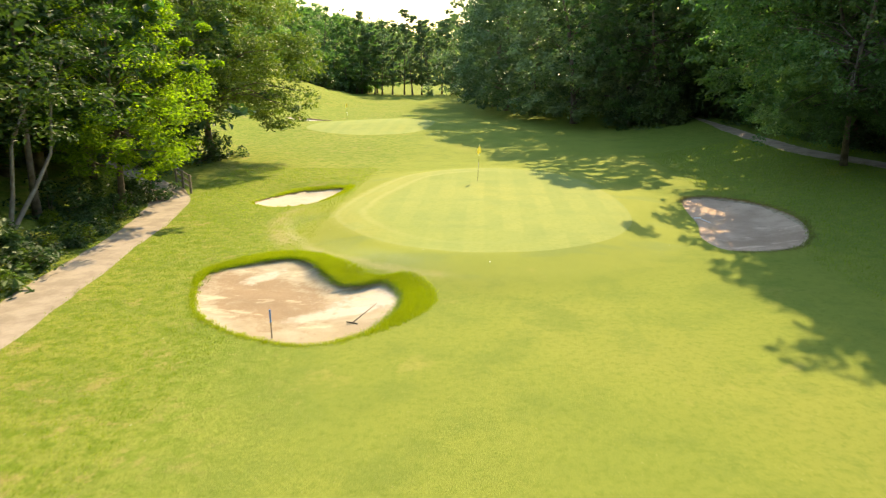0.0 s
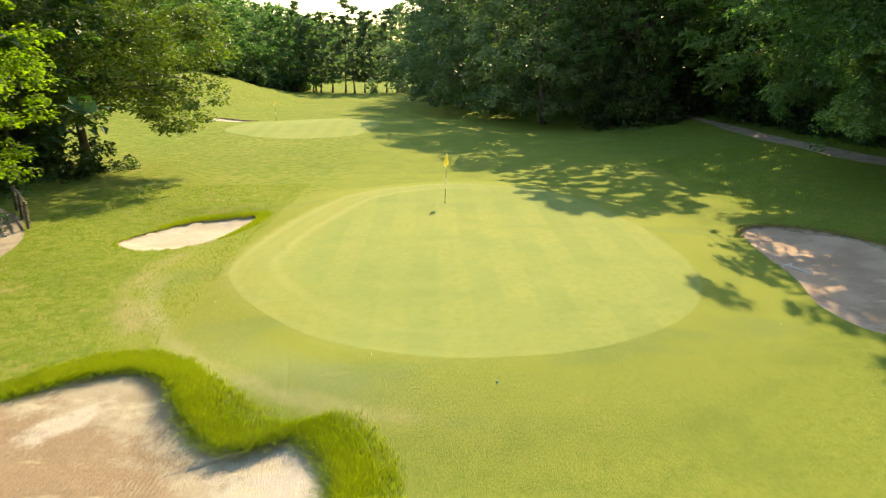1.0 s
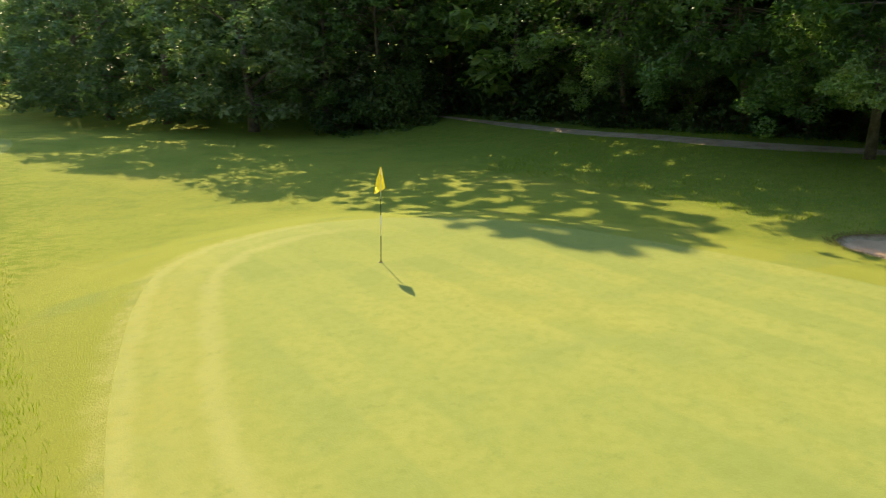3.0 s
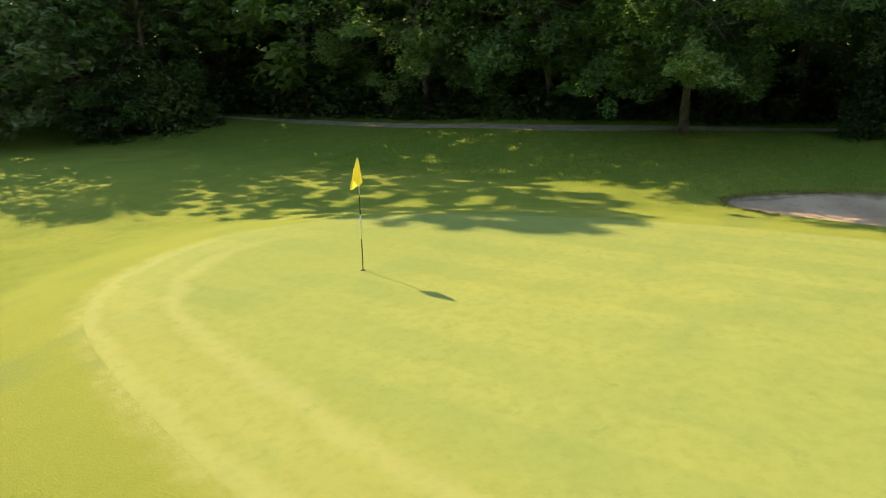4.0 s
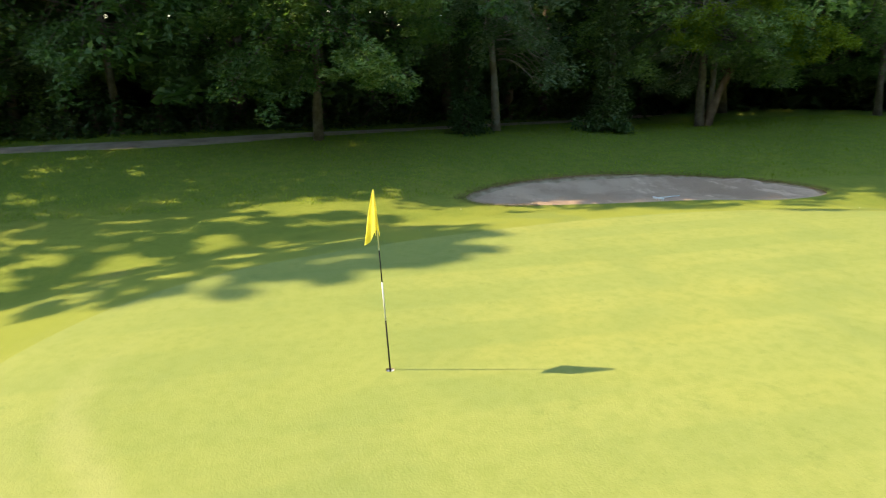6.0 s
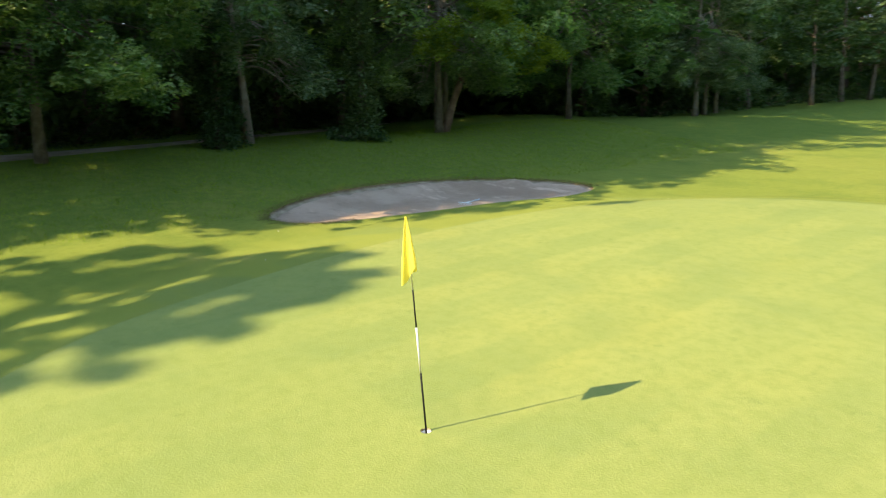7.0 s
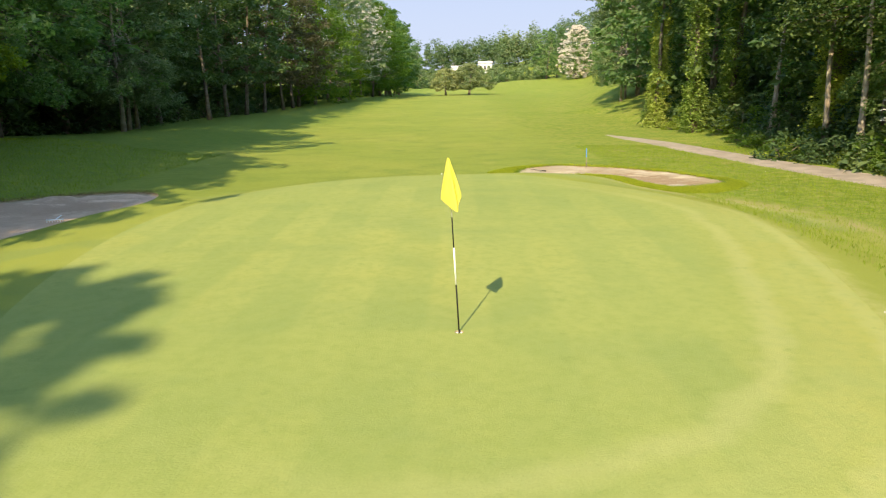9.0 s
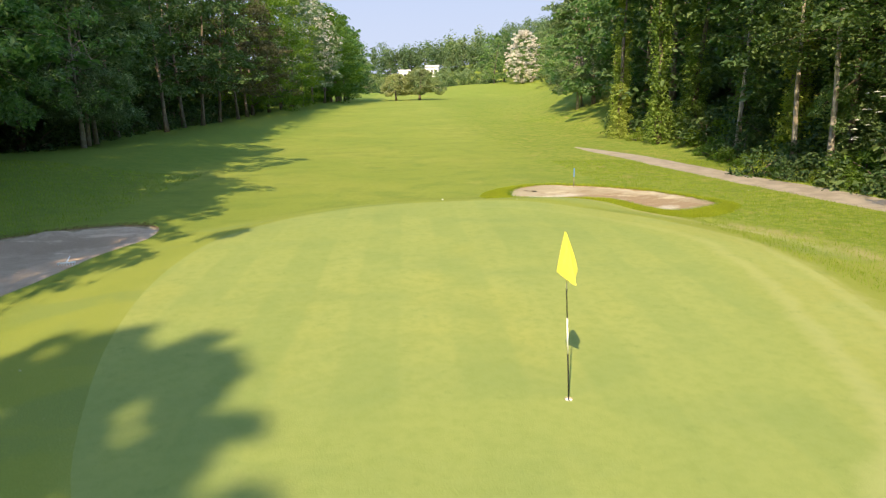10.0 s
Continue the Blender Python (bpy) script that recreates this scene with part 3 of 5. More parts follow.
def clump_leaves(rng, centres, radii, count, size, flat=0.5, high=None):
    """Leaves in many flattened sprays, thickest towards their rims, which hang a little."""
    idx = np.repeat(np.arange(len(centres)), count)
    d = rng.standard_normal((len(idx), 3))
    d /= np.linalg.norm(d, axis=1, keepdims=True)
    rad = radii[idx] * (0.25 + 0.85 * rng.random(len(idx)) ** 0.6)
    pos = d * rad[:, None] * np.array([1, 1, flat])
    pos[:, 2] -= 0.28 * np.hypot(pos[:, 0], pos[:, 1])
    pos += centres[idx]
    nor = d * 0.45 + np.array([0, 0, 0.9]) + rng.standard_normal((len(idx), 3)) * 0.42
    size = size * (0.6 + 0.8 * rng.random(len(idx)))
    if high:
        size = size * (1 + 0.6 * ss(high, high * 1.5, centres[idx][:, 2]))
    return leaf_fan(rng, pos, nor, size)


def tube(points, radii, sides=7):
    pts = np.array(points, float)
    n = len(pts)
    d = np.gradient(pts, axis=0)
    d /= np.linalg.norm(d, axis=1, keepdims=True) + 1e-9
    ref = np.where(np.abs(d[:, 2:3]) > 0.9, [[1.0, 0, 0]], [[0, 0, 1.0]])
    a = np.cross(d, ref)
    a /= np.linalg.norm(a, axis=1, keepdims=True)
    b = np.cross(d, a)
    ang = np.linspace(0, 2 * math.pi, sides, endpoint=False)
    v = pts[:, None] + (np.cos(ang)[None, :, None] * a[:, None] + np.sin(ang)[None, :, None] * b[:, None]) * np.array(radii)[:, None, None]
    f = [(i * sides + j, i * sides + (j + 1) % sides, (i + 1) * sides + (j + 1) % sides, (i + 1) * sides + j) for i in range(n - 1) for j in range(sides)]
    f.append(list(range(sides))[::-1])
    f.append([(n - 1) * sides + j for j in range(sides)])
    return v.reshape(-1, 3), f


def join(pieces):
    vs, fs, k = [], [], 0
    for v, f in pieces:
        vs.append(v)
        fs += [[i + k for i in q] for q in f]
        k += len(v)
    return np.vstack(vs), fs


def grow(seed, height, base, radius, clumps, leaves, leaf, bark, leafmat, thick=0.3, lean=0.03, limbs=16, droop=0.0, low=0.0, stems=1, sides=9, rings=9, skirt=0, airy=0.0):
    """The meshes of a tree: trunk with limbs, and a crown of leaf clumps between the heights base and height."""
    rng = np.random.default_rng(seed)
    cs, rs = [], []
    while len(cs) < clumps:
        t = rng.random()
        h = base + (height - base) * t
        prof = math.sin(math.pi * (0.16 + 0.80 * t)) ** 0.75
        a, k = rng.random() * 2 * math.pi, 0.35 + 0.65 * math.sqrt(rng.random())
        lobe = 1 + 0.22 * math.sin(3 * a + seed) + 0.14 * math.sin(5 * a + 2.1 * seed + 3 * t)
        far = rng.random() < 0.2 + airy                # some sprays stand out from the crown
        r = radius * prof * lobe * (k * (1.05 + 0.3 * rng.random()) if far else k)
        cs.append((r * math.cos(a), r * math.sin(a), h - droop * (r / radius) ** 2 - low * rng.random() ** 4))
        rs.append(radius * (0.105 + 0.105 * rng.random()) * (0.72 if far else 1) * (1 - 0.7 * airy))
    boughs = []
    for k in range(skirt):                             # low hanging boughs, each a drooping limb with nine fine clumps
        a, h, r = 2 * math.pi * (k / skirt + 0.10 * rng.random()), base * (0.42 + 0.55 * rng.random()), radius * (0.30 + 0.42 * rng.random())
        boughs.append((a, h, r))
        for _ in range(9):
            side, along, up = rng.normal(0, 0.70), rng.normal(0, 0.80), rng.normal(0, 0.34)
            cs.append(((r + along) * math.cos(a) - side * math.sin(a), (r + along) * math.sin(a) + side * math.cos(a), h - 0.30 * along + up))
            rs.append(0.36 + 0.26 * rng.random())
    clumps = len(cs)
    cs, rs = np.array(cs), np.array(rs)
    pieces = []
    for s in range(stems):
        off = rng.standard_normal(2) * 0.35 * (stems > 1)
        tops = off + rng.standard_normal(2) * lean * height
        n = rings
        tt = np.linspace(0, 1, n)
        wob = np.cumsum(rng.standard_normal((n, 2)) * 0.012 * height, 0) * tt[:, None]
        hgt = height * 0.86
        line = np.c_[off + (tops - off) * tt[:, None] + wob, tt * hgt - 0.25]
        rad = thick * (1 - 0.85 * tt) * (1 + 0.45 * np.exp(-tt * 22))
        pieces.append(tube(line, rad, sides))
        pick = rng.permutation(clumps)[: limbs // stems]
        for i in pick:
            e = cs[i]
            hz = max(base * (0.6 + 0.8 * rng.random()), min(e[2] - 0.25 * np.hypot(e[0], e[1]) - 0.4, hgt * 0.92))
            f = hz / hgt
            p0 = np.array([np.interp(f, tt, line[:, 0]), np.interp(f, tt, line[:, 1]), hz])
            r0 = 0.42 * np.interp(f, tt, rad)
            mid = p0 * 0.5 + e * 0.5 + np.array([*rng.standard_normal(2) * 0.25, 0.10 * np.linalg.norm(e - p0)])
            pieces.append(tube([p0, p0 * 0.55 + mid * 0.45 + (0, 0, 0.05), mid, e], [r0, r0 * 0.75, r0 * 0.5, r0 * 0.12], 5))
    for a, h, r in boughs:
        d, hz = np.array([math.cos(a), math.sin(a), 0]), h + 0.3 + 0.2 * r + 1.6 * rng.random()
        pieces.append(tube([(0, 0, hz), d * r * 0.4 + (0, 0, hz + 0.15), d * r * 0.8 + (0, 0, h + 0.35), d * (r + 0.9) + (0, 0, h - 0.25)], [0.04, 0.032, 0.022, 0.008], 5))
    tv, tf = join(pieces)
    top = clumps - 9 * skirt
    lv, lf = clump_leaves(rng, cs[:top], rs[:top], leaves, leaf, high=9 if skirt else None)
    if skirt:
        bv, bf = clump_leaves(rng, cs[top:], rs[top:], 105, 0.145, 0.9)
        lv, lf = np.vstack([lv, bv]), np.vstack([lf, bf + len(lv)])
    return mesh_of("trunk", tv, tf, bark, True), mesh_of("crown", lv, lf, leafmat)


def tree_kind(name, meshes, label, category="tree", group=""):
    """A first tree, kept as the pattern for its copies; it is itself placed by the first call of plant()."""
    root = thing(name, pose(0, 0, 0), label, category, group)
    part("trunk", meshes[0], root)
    part("crown", meshes[1], root)
    return {"root": root, "used": False}


def plant(kind, x, y, turn, size=1.0, tall=None, label="", sink=0.0, tilt=0.0):
    m = pose(x, y, ground_z(x, y) - sink, tilt, 0, turn) @ Matrix.Diagonal((size, size, tall or size, 1))
    if not kind["used"]:
        kind["used"] = True
        kind["root"].matrix_basis = m
        ob = kind["root"]
    else:
        ob = copy_thing(kind["root"], pose(0, 0, 0))
        ob.matrix_basis = m
    return tagged(ob, label)


WOOD = "broadleaved trees of the wood"
EDGE = "tall dark green broadleaved tree at the wood's edge"
OAKS = [tree_kind("oak_tree", grow(s, 22, 5.4, 7.6, 250, 66, 0.235, M_BARK, M_LEAF, 0.17, limbs=44, droop=1.4, low=1.4, skirt=13), EDGE, "tree", WOOD) for s in (11, 12, 13)]
OAKS.append(tree_kind("oak_tree", grow(14, 20, 4.6, 7.6, 450, 135, 0.215, M_BARK, M_LEAF_OAK, 0.30, limbs=30, droop=3.2, low=0.9), "broad oak with low sunlit branches over the grass", "tree", WOOD))
POPLARS = [tree_kind("poplar_tree", grow(s, 22, 5.6, 5.0, 180, 54, 0.215, M_BARK_PALE, M_LEAF_GREY, 0.165, limbs=34, droop=1.2, low=1.6, skirt=12), "tall grey-green leaved tree with a pale trunk", "tree", WOOD) for s in (21, 22)]
MAPLES = [tree_kind("maple_tree", grow(s, 17, 1.8, 5.8, 180, 62, 0.27, M_BARK, M_LEAF_BRIGHT, 0.19, limbs=20, droop=1.8, low=0.8), "bright yellow-green leaved tree beside the fairway", "tree", WOOD) for s in (31, 32)]
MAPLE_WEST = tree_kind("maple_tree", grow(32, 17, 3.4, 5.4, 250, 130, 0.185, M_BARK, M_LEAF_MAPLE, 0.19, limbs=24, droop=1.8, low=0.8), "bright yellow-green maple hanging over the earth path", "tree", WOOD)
# the grey leaf colour of these oaks stands in for haze
SKIRTS = [tree_kind("spreading_oak_tree", grow(s, 20, 2.2, 7.4, 250, 50, 0.40, M_BARK, M_LEAF_GREY, 0.33, limbs=12, droop=2.6, low=1.0), "spreading oak with branches hanging almost to the grass", "tree", WOOD) for s in (91, 92, 93)]
# inner trees: the wood's shade is put into their darker leaf colour
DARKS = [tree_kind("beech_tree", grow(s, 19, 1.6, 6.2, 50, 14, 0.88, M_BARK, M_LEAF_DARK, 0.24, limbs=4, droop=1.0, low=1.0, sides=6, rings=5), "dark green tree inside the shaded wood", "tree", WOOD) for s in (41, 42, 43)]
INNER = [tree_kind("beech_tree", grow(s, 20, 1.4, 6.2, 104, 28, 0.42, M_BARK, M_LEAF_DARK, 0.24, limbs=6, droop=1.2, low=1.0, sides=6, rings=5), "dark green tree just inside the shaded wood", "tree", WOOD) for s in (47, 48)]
MIDS = [tree_kind("lime_tree", grow(s, 18, 2.2, 6.2, 92, 27, 0.55, M_BARK, M_LEAF, 0.22, limbs=6, droop=1.5, sides=6, rings=6), "full green broadleaved tree in a wooded belt", "tree", WOOD) for s in (51, 52, 53)]
BELT = [tree_kind(n, grow(s, 19, 4.4, 6.0, 140, 60, 0.31, M_BARK, m, 0.2, limbs=12, droop=1.6, low=0.8), lab, "tree", WOOD) for n, s, m, lab in (
    ("hornbeam_tree", 57, M_LEAF_DARK, "dark green dense-crowned tree beside the fairway"), ("copper_beech_tree", 58, M_LEAF_BRONZE, "dull bronze-green leaved tree beside the fairway"))]
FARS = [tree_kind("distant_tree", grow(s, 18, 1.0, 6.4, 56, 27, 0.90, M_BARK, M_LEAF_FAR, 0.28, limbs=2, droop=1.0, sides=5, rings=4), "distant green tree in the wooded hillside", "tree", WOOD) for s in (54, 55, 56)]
BANKS = [tree_kind("beech_tree", grow(s, 19, 4.8, 6.0, 140, 62, 0.21, M_BARK, M_LEAF_DEEP, 0.17, limbs=14, droop=1.4, low=1.0), "tree with shade-darkened leaves on the bank above the path", "tree", WOOD) for s in (44, 45)]
BIRCHES = [tree_kind("birch_tree", grow(s, 17, 2.8, 3.4, 80, 36, 0.46, M_BARK, M_LEAF_GREY, 0.17, limbs=8, droop=1.5), "slender tree with a bare dark trunk in a row", "tree", "row of slender trees") for s in (61, 62)]


def acacia():
    """A grey-green tree hung with cream flower clusters."""
    root = tree_kind("acacia_tree", grow(59, 19, 4.2, 5.6, 140, 60, 0.30, M_BARK, M_LEAF_GREY, 0.2, limbs=12, droop=1.6), "grey-green acacia hung with cream flower clusters", "tree", WOOD)
    rng = np.random.default_rng(59)
    a, t = rng.random(170) * 2 * math.pi, rng.random(170)
    r = 5.9 * np.sin(math.pi * (0.16 + 0.80 * t)) ** 0.75 * (0.8 + 0.3 * rng.random(170))
    spots = np.c_[r * np.cos(a), r * np.sin(a), 3.4 + 15.6 * t]
    part("blossom", mesh_of("blossom", *clump_leaves(rng, spots, np.full(170, 0.42), 11, 0.24), M_BLOSSOM), root["root"], "cream flower clusters")
    return root


ACACIA = acacia()


def ivy_tree(seed, height, ivy_top, leaves, label, tint):
    """A tall trunk wrapped in ivy below its own crown."""
    trunk, crown = grow(seed, height, height * 0.6, 3.8, 90, 50, 0.30, M_BARK, M_LEAF, 0.26, limbs=14, lean=0.02)
    rng = np.random.default_rng(seed)
    n = 440
    h = ivy_top * np.r_[rng.random(n - 80), 0.22 * rng.random(80)]
    a = rng.random(n) * 2 * math.pi
    r = (1.15 - 0.72 * (h / ivy_top) ** 0.6) * (0.3 + 0.7 * rng.random(n)) * (1 + 0.3 * np.sin(3 * a + 1.3 * h))
    cs = np.c_[r * np.cos(a), r * np.sin(a), h]
    ivy = mesh_of("ivy", *clump_leaves(rng, cs, 0.26 + 0.22 * rng.random(n), 26, 0.17, 1.2), leaves)
    kind = tree_kind("ivy_clad_tree", (trunk, crown), label, "tree", WOOD)
    part("ivy", ivy, kind["root"], tint)
    return kind


# two ivy colours: sun put into the yellow-green one, shade into the dark one
SUNNY = ("tall tree with its trunk wrapped in sunlit ivy", "ivy in sun-brightened yellow-green")
SHADY = ("tall tree with dark ivy climbing its shaded trunk", "ivy in shade-darkened green")
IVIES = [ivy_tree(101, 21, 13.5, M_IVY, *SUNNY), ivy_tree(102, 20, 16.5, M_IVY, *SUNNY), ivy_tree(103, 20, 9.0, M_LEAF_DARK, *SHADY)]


def bush_mesh(seed, radius, height, clumps, leaves, leaf, mat):
    rng = np.random.default_rng(seed)
    a, k = rng.random(clumps) * 2 * math.pi, np.sqrt(rng.random(clumps))
    h = height * rng.random(clumps) * (1.05 - 0.6 * k ** 2)
    cs = np.c_[radius * k * np.cos(a), radius * k * np.sin(a), h]
    v, f = clump_leaves(rng, cs, np.full(clumps, radius * 0.28) * (0.7 + 0.6 * rng.random(clumps)), leaves, leaf, 0.8)
    v[:, 2] = np.maximum(v[:, 2], -0.15)
    stems = join([tube([(0, 0, -0.2), c * [0.5, 0.5, 0.6], c], [0.05, 0.03, 0.01], 4) for c in cs[:8]])
    return mesh_of("woody_base", *stems, M_BARK, True), mesh_of("foliage", v, f, mat)


def bush_kind(seed, radius, height, clumps, leaves, leaf, mat, label):
    root = thing("bush", pose(0, 0, 0), label, "bush", "undergrowth bushes")
    st, lv = bush_mesh(seed, radius, height, clumps, leaves, leaf, mat)
    part("woody_base", st, root)
    part("foliage", lv, root)
    return {"root": root, "used": False}


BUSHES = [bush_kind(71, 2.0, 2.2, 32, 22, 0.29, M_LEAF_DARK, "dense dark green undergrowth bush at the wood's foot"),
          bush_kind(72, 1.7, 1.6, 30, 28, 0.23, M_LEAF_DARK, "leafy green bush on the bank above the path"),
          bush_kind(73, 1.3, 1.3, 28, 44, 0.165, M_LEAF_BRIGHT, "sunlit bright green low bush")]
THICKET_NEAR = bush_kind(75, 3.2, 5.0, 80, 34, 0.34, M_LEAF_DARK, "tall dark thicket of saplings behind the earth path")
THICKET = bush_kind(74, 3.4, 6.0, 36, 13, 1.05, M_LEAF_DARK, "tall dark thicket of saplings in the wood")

rnd = random.Random(5)

# east wood, nearest the green
EAST = [(OAKS[0], 20.9, -0.3, 0.95), (POPLARS[0], 22.9, -8.3, 1.0), (OAKS[1], 23.6, -18.9, 1.0), (POPLARS[1], 24.4, -19.9, 0.92), (OAKS[2], 26.0, -31.6, 1.0),
        (POPLARS[0], 25.2, -45.0, 0.98), (POPLARS[1], 25.8, -47.2, 0.9), (POPLARS[0], 26.2, -49.6, 0.95), (MIDS[0], 29.0, -43.9, 1.15), (OAKS[1], 25.8, 8.0, 1.06),
        (OAKS[0], 26.0, 16.3, 1.05), (MIDS[1], 24.5, 25.0, 1.15), (POPLARS[1], 27.4, 12.6, 1.1), (MIDS[2], 27.5, 3.0, 1.15),
        (MIDS[1], 30.0, 10.0, 1.0), (MIDS[1], 31.5, -25.5, 1.15), (MIDS[0], 29.5, -37.0, 1.15)]
OVERHANG = tree_kind("oak_tree", grow(15, 22, 6.4, 5.2, 1000, 24, 0.25, M_BARK, M_LEAF, 0.17, limbs=36, droop=1.8, low=1.0, skirt=8, airy=0.8), "leaning oak whose crown overhangs the fairway", "tree", WOOD)
plant(OVERHANG, 18.4, 33.0, -34, 1.12, tilt=16)
plant(THICKET_NEAR, 18.0, 30.0, 50, 0.8, sink=0.2)
plant(THICKET_NEAR, 15.4, 32.0, 170, 0.75, sink=0.2)


def bare_limbs(tree, seed, count, low, high, reach, toward):
    """Dead drooping limbs with twigs on the side of a trunk."""
    rng = np.random.default_rng(seed)
    for _ in range(count):
        a, h, r = toward + rng.normal(0, 0.7), rng.uniform(low, high), reach * rng.uniform(0.6, 1.1)
        d, side = np.array([math.cos(a), math.sin(a), 0]), np.array([-math.sin(a), math.cos(a), 0])
        line = [np.array([0, 0, h]) + d * r * t + side * 0.25 * math.sin(3 * t + a) + np.array([0, 0, 0.5 * t - 1.6 * t * t]) for t in np.linspace(0, 1, 7)]
        pieces = [tube(line, np.linspace(0.05, 0.012, 7), 5)]
        for k in range(2, 7):
            for s in (-1, 1):
                e = line[k] + d * 0.35 + side * s * rng.uniform(0.2, 0.6) - np.array([0, 0, rng.uniform(0.1, 0.5)])
                pieces.append(tube([line[k], (line[k] + e) / 2 + (0, 0, 0.05), e], [0.016, 0.011, 0.005], 4))
        part("bare_limb", mesh_of("bare_limb", *join(pieces), M_BARK_PALE, True), tree, "dead bare limb")


TURNS = {(20.9, -0.3): 60, (22.9, -8.3): 60, (23.6, -18.9): 260, (24.4, -19.9): 200, (26.0, -31.6): 260, (25.8, 8.0): -90, (26.0, 16.3): -70, (27.4, 12.6): 80}
DRESSED = []
LEANS = {(25.8, 8.0): 14, (26.0, 16.3): 11}
for k, x, y, s in EAST:
    turn = TURNS.get((x, y), 40 + 7 * y)
    tree = plant(k, x, y, turn, s, tilt=LEANS.get((x, y), 0))
    if (x, y) in ((22.9, -8.3), (26.0, -31.6), (23.6, -18.9), (20.9, -0.3)):
        DRESSED.append((tree, y, turn))


def leafy_bough(tree, end, seed, leaves):
    """A drooping limb that ends in a full spray of leaves."""
    rng = np.random.default_rng(seed)
    e = np.array(end)
    start = np.array([0, 0, e[2] + 1.6])
    line = [start, start * 0.6 + e * 0.4 + (0, 0, 0.5), start * 0.25 + e * 0.75 + (0, 0, 0.4), e]
    tv, tf = tube(line, [0.055, 0.04, 0.028, 0.01], 6)
    cs = e * np.linspace(0.72, 1.1, 26)[:, None] * [1, 1, 0] + [0, 0, 1] * (e[2] + rng.normal(0, 0.42, (26, 1))) + rng.normal(0, 0.55, (26, 3)) * [1, 1, 0.3]
    lv, lf = clump_leaves(rng, cs, 0.3 + 0.25 * rng.random(26), 95, 0.14, 0.6)
    me = mesh_of("bough", np.vstack([tv, lv]), list(tf) + (lf + len(tv)).tolist(), [M_BARK, leaves], False, [0] * len(tf) + [1] * len(lf))
    part("bough", me, tree, "low leafy bough")


def dress_trees():
    """Dead limbs and second stems that single trees have; called once all copies stand."""
    for tree, y, turn in DRESSED:
        if y == -0.3:
            unturn = Matrix.Rotation(-radians(turn), 4, 'Z')
            for end in ((-5.0, -1.7, 3.0), (-2.2, 1.9, 3.2), (-2.0, -2.2, 3.4), (-1.6, 3.2, 5.0), (-3.6, 0.6, 5.2), (-4.4, -3.6, 5.4)):
                leafy_bough(tree, unturn @ Vector(end), int(10 * end[2]), M_LEAF)
            continue
        bare_limbs(tree, int(abs(100 * y)), 6, 3.0, 7.5, 2.6, (4.2 if y > -10 else 3.4) - radians(turn))
        if y == -18.9:
            unturn = Matrix.Rotation(-radians(turn), 4, 'Z')
            lean = [unturn @ Vector(p) for p in ((0.1, -0.35, -0.3), (-0.1, -0.9, 1.6), (-0.5, -1.9, 4.2), (-0.9, -2.7, 7.2), (-1.2, -3.3, 11.0))]
            part("leaning_stem", mesh_of("leaning_stem", *tube(lean, [0.27, 0.18, 0.16, 0.14, 0.10], 12), M_BARK_RED, True), tree, "leaning red-brown second stem")
            for end in ((-4.3, -3.2, 3.9), (-3.0, 2.2, 4.6), (-4.6, 0.2, 5.6)):
                leafy_bough(tree, unturn @ Vector(end), int(10 * end[2]), M_LEAF_BRIGHT)
            part("old_stem", mesh_of("old_stem", *tube([(0.05, 0.05, -0.3), (0.0, 0.1, 2.0), (0.1, 0.0, 6.0), (0.0, 0.0, 12.0)], [0.27, 0.18, 0.16, 0.12], 12), M_BARK_RED, True), tree, "thick red-brown stem")


for i in range(30):                                    # deeper rows
    x, y = 34 + 9 * rnd.random(), 34 - 100 * (i / 30) + rnd.uniform(-2, 2)
    plant(DARKS[i % 3], x, y, rnd.uniform(0, 360), rnd.uniform(0.85, 1.15))
for i in range(20):                                    # second row behind the path
    y = 36 - 3.6 * i + rnd.uniform(-1, 1)
    plant(INNER[i % 2], 28.5 + rnd.uniform(-1.2, 1.6) + 5.0 * float(ss(-10, -24, y)), y, rnd.uniform(0, 360), rnd.uniform(0.85, 1.05))
for i in range(12):                                    # tall trees that close the wood to the north-east
    plant(DARKS[i % 3], 33 + 13 * rnd.random(), 22 + 3.4 * i, rnd.uniform(0, 360), rnd.uniform(1.2, 1.45))
for i in range(34):                                    # thickets that close the wood
    y = 32 - 96 * i / 33 + rnd.uniform(-1, 1)
    plant(THICKET_NEAR if y > 0 else THICKET, 34.5 + rnd.uniform(-1, 3) - 7.5 * float(ss(4, 24, y)), y, rnd.uniform(0, 360), rnd.uniform(0.85, 1.2), sink=0.2)
for i, (x, y, s) in enumerate(((15.8, 37, 0.9), (10.4, 38, 1.0), (6.4, 47, 1.0), (3.6, 57, 1.0), (2.2, 68, 1.05), (2.4, 81, 1.0), (3.2, 95, 1.0), (4.5, 110, 1.0))):
    plant(SKIRTS[i % 3], x, y, rnd.uniform(0, 360), s)  # north-east edge of the wood
for i in range(18):
    f = i / 17
    plant(INNER[i % 2] if i < 5 else DARKS[i % 3], 21.5 - 12.5 * f + rnd.uniform(-1, 6), 30 + 90 * f + rnd.uniform(-2, 3), rnd.uniform(0, 360), rnd.uniform(1.05, 1.3))
for i in range(16):
    f = i / 15
    plant(THICKET_NEAR if i < 4 else THICKET, 20.5 - 12.5 * f + rnd.uniform(-1, 2), 33 + 81 * f, rnd.uniform(0, 360), rnd.uniform(0.8, 1.1), sink=0.2)
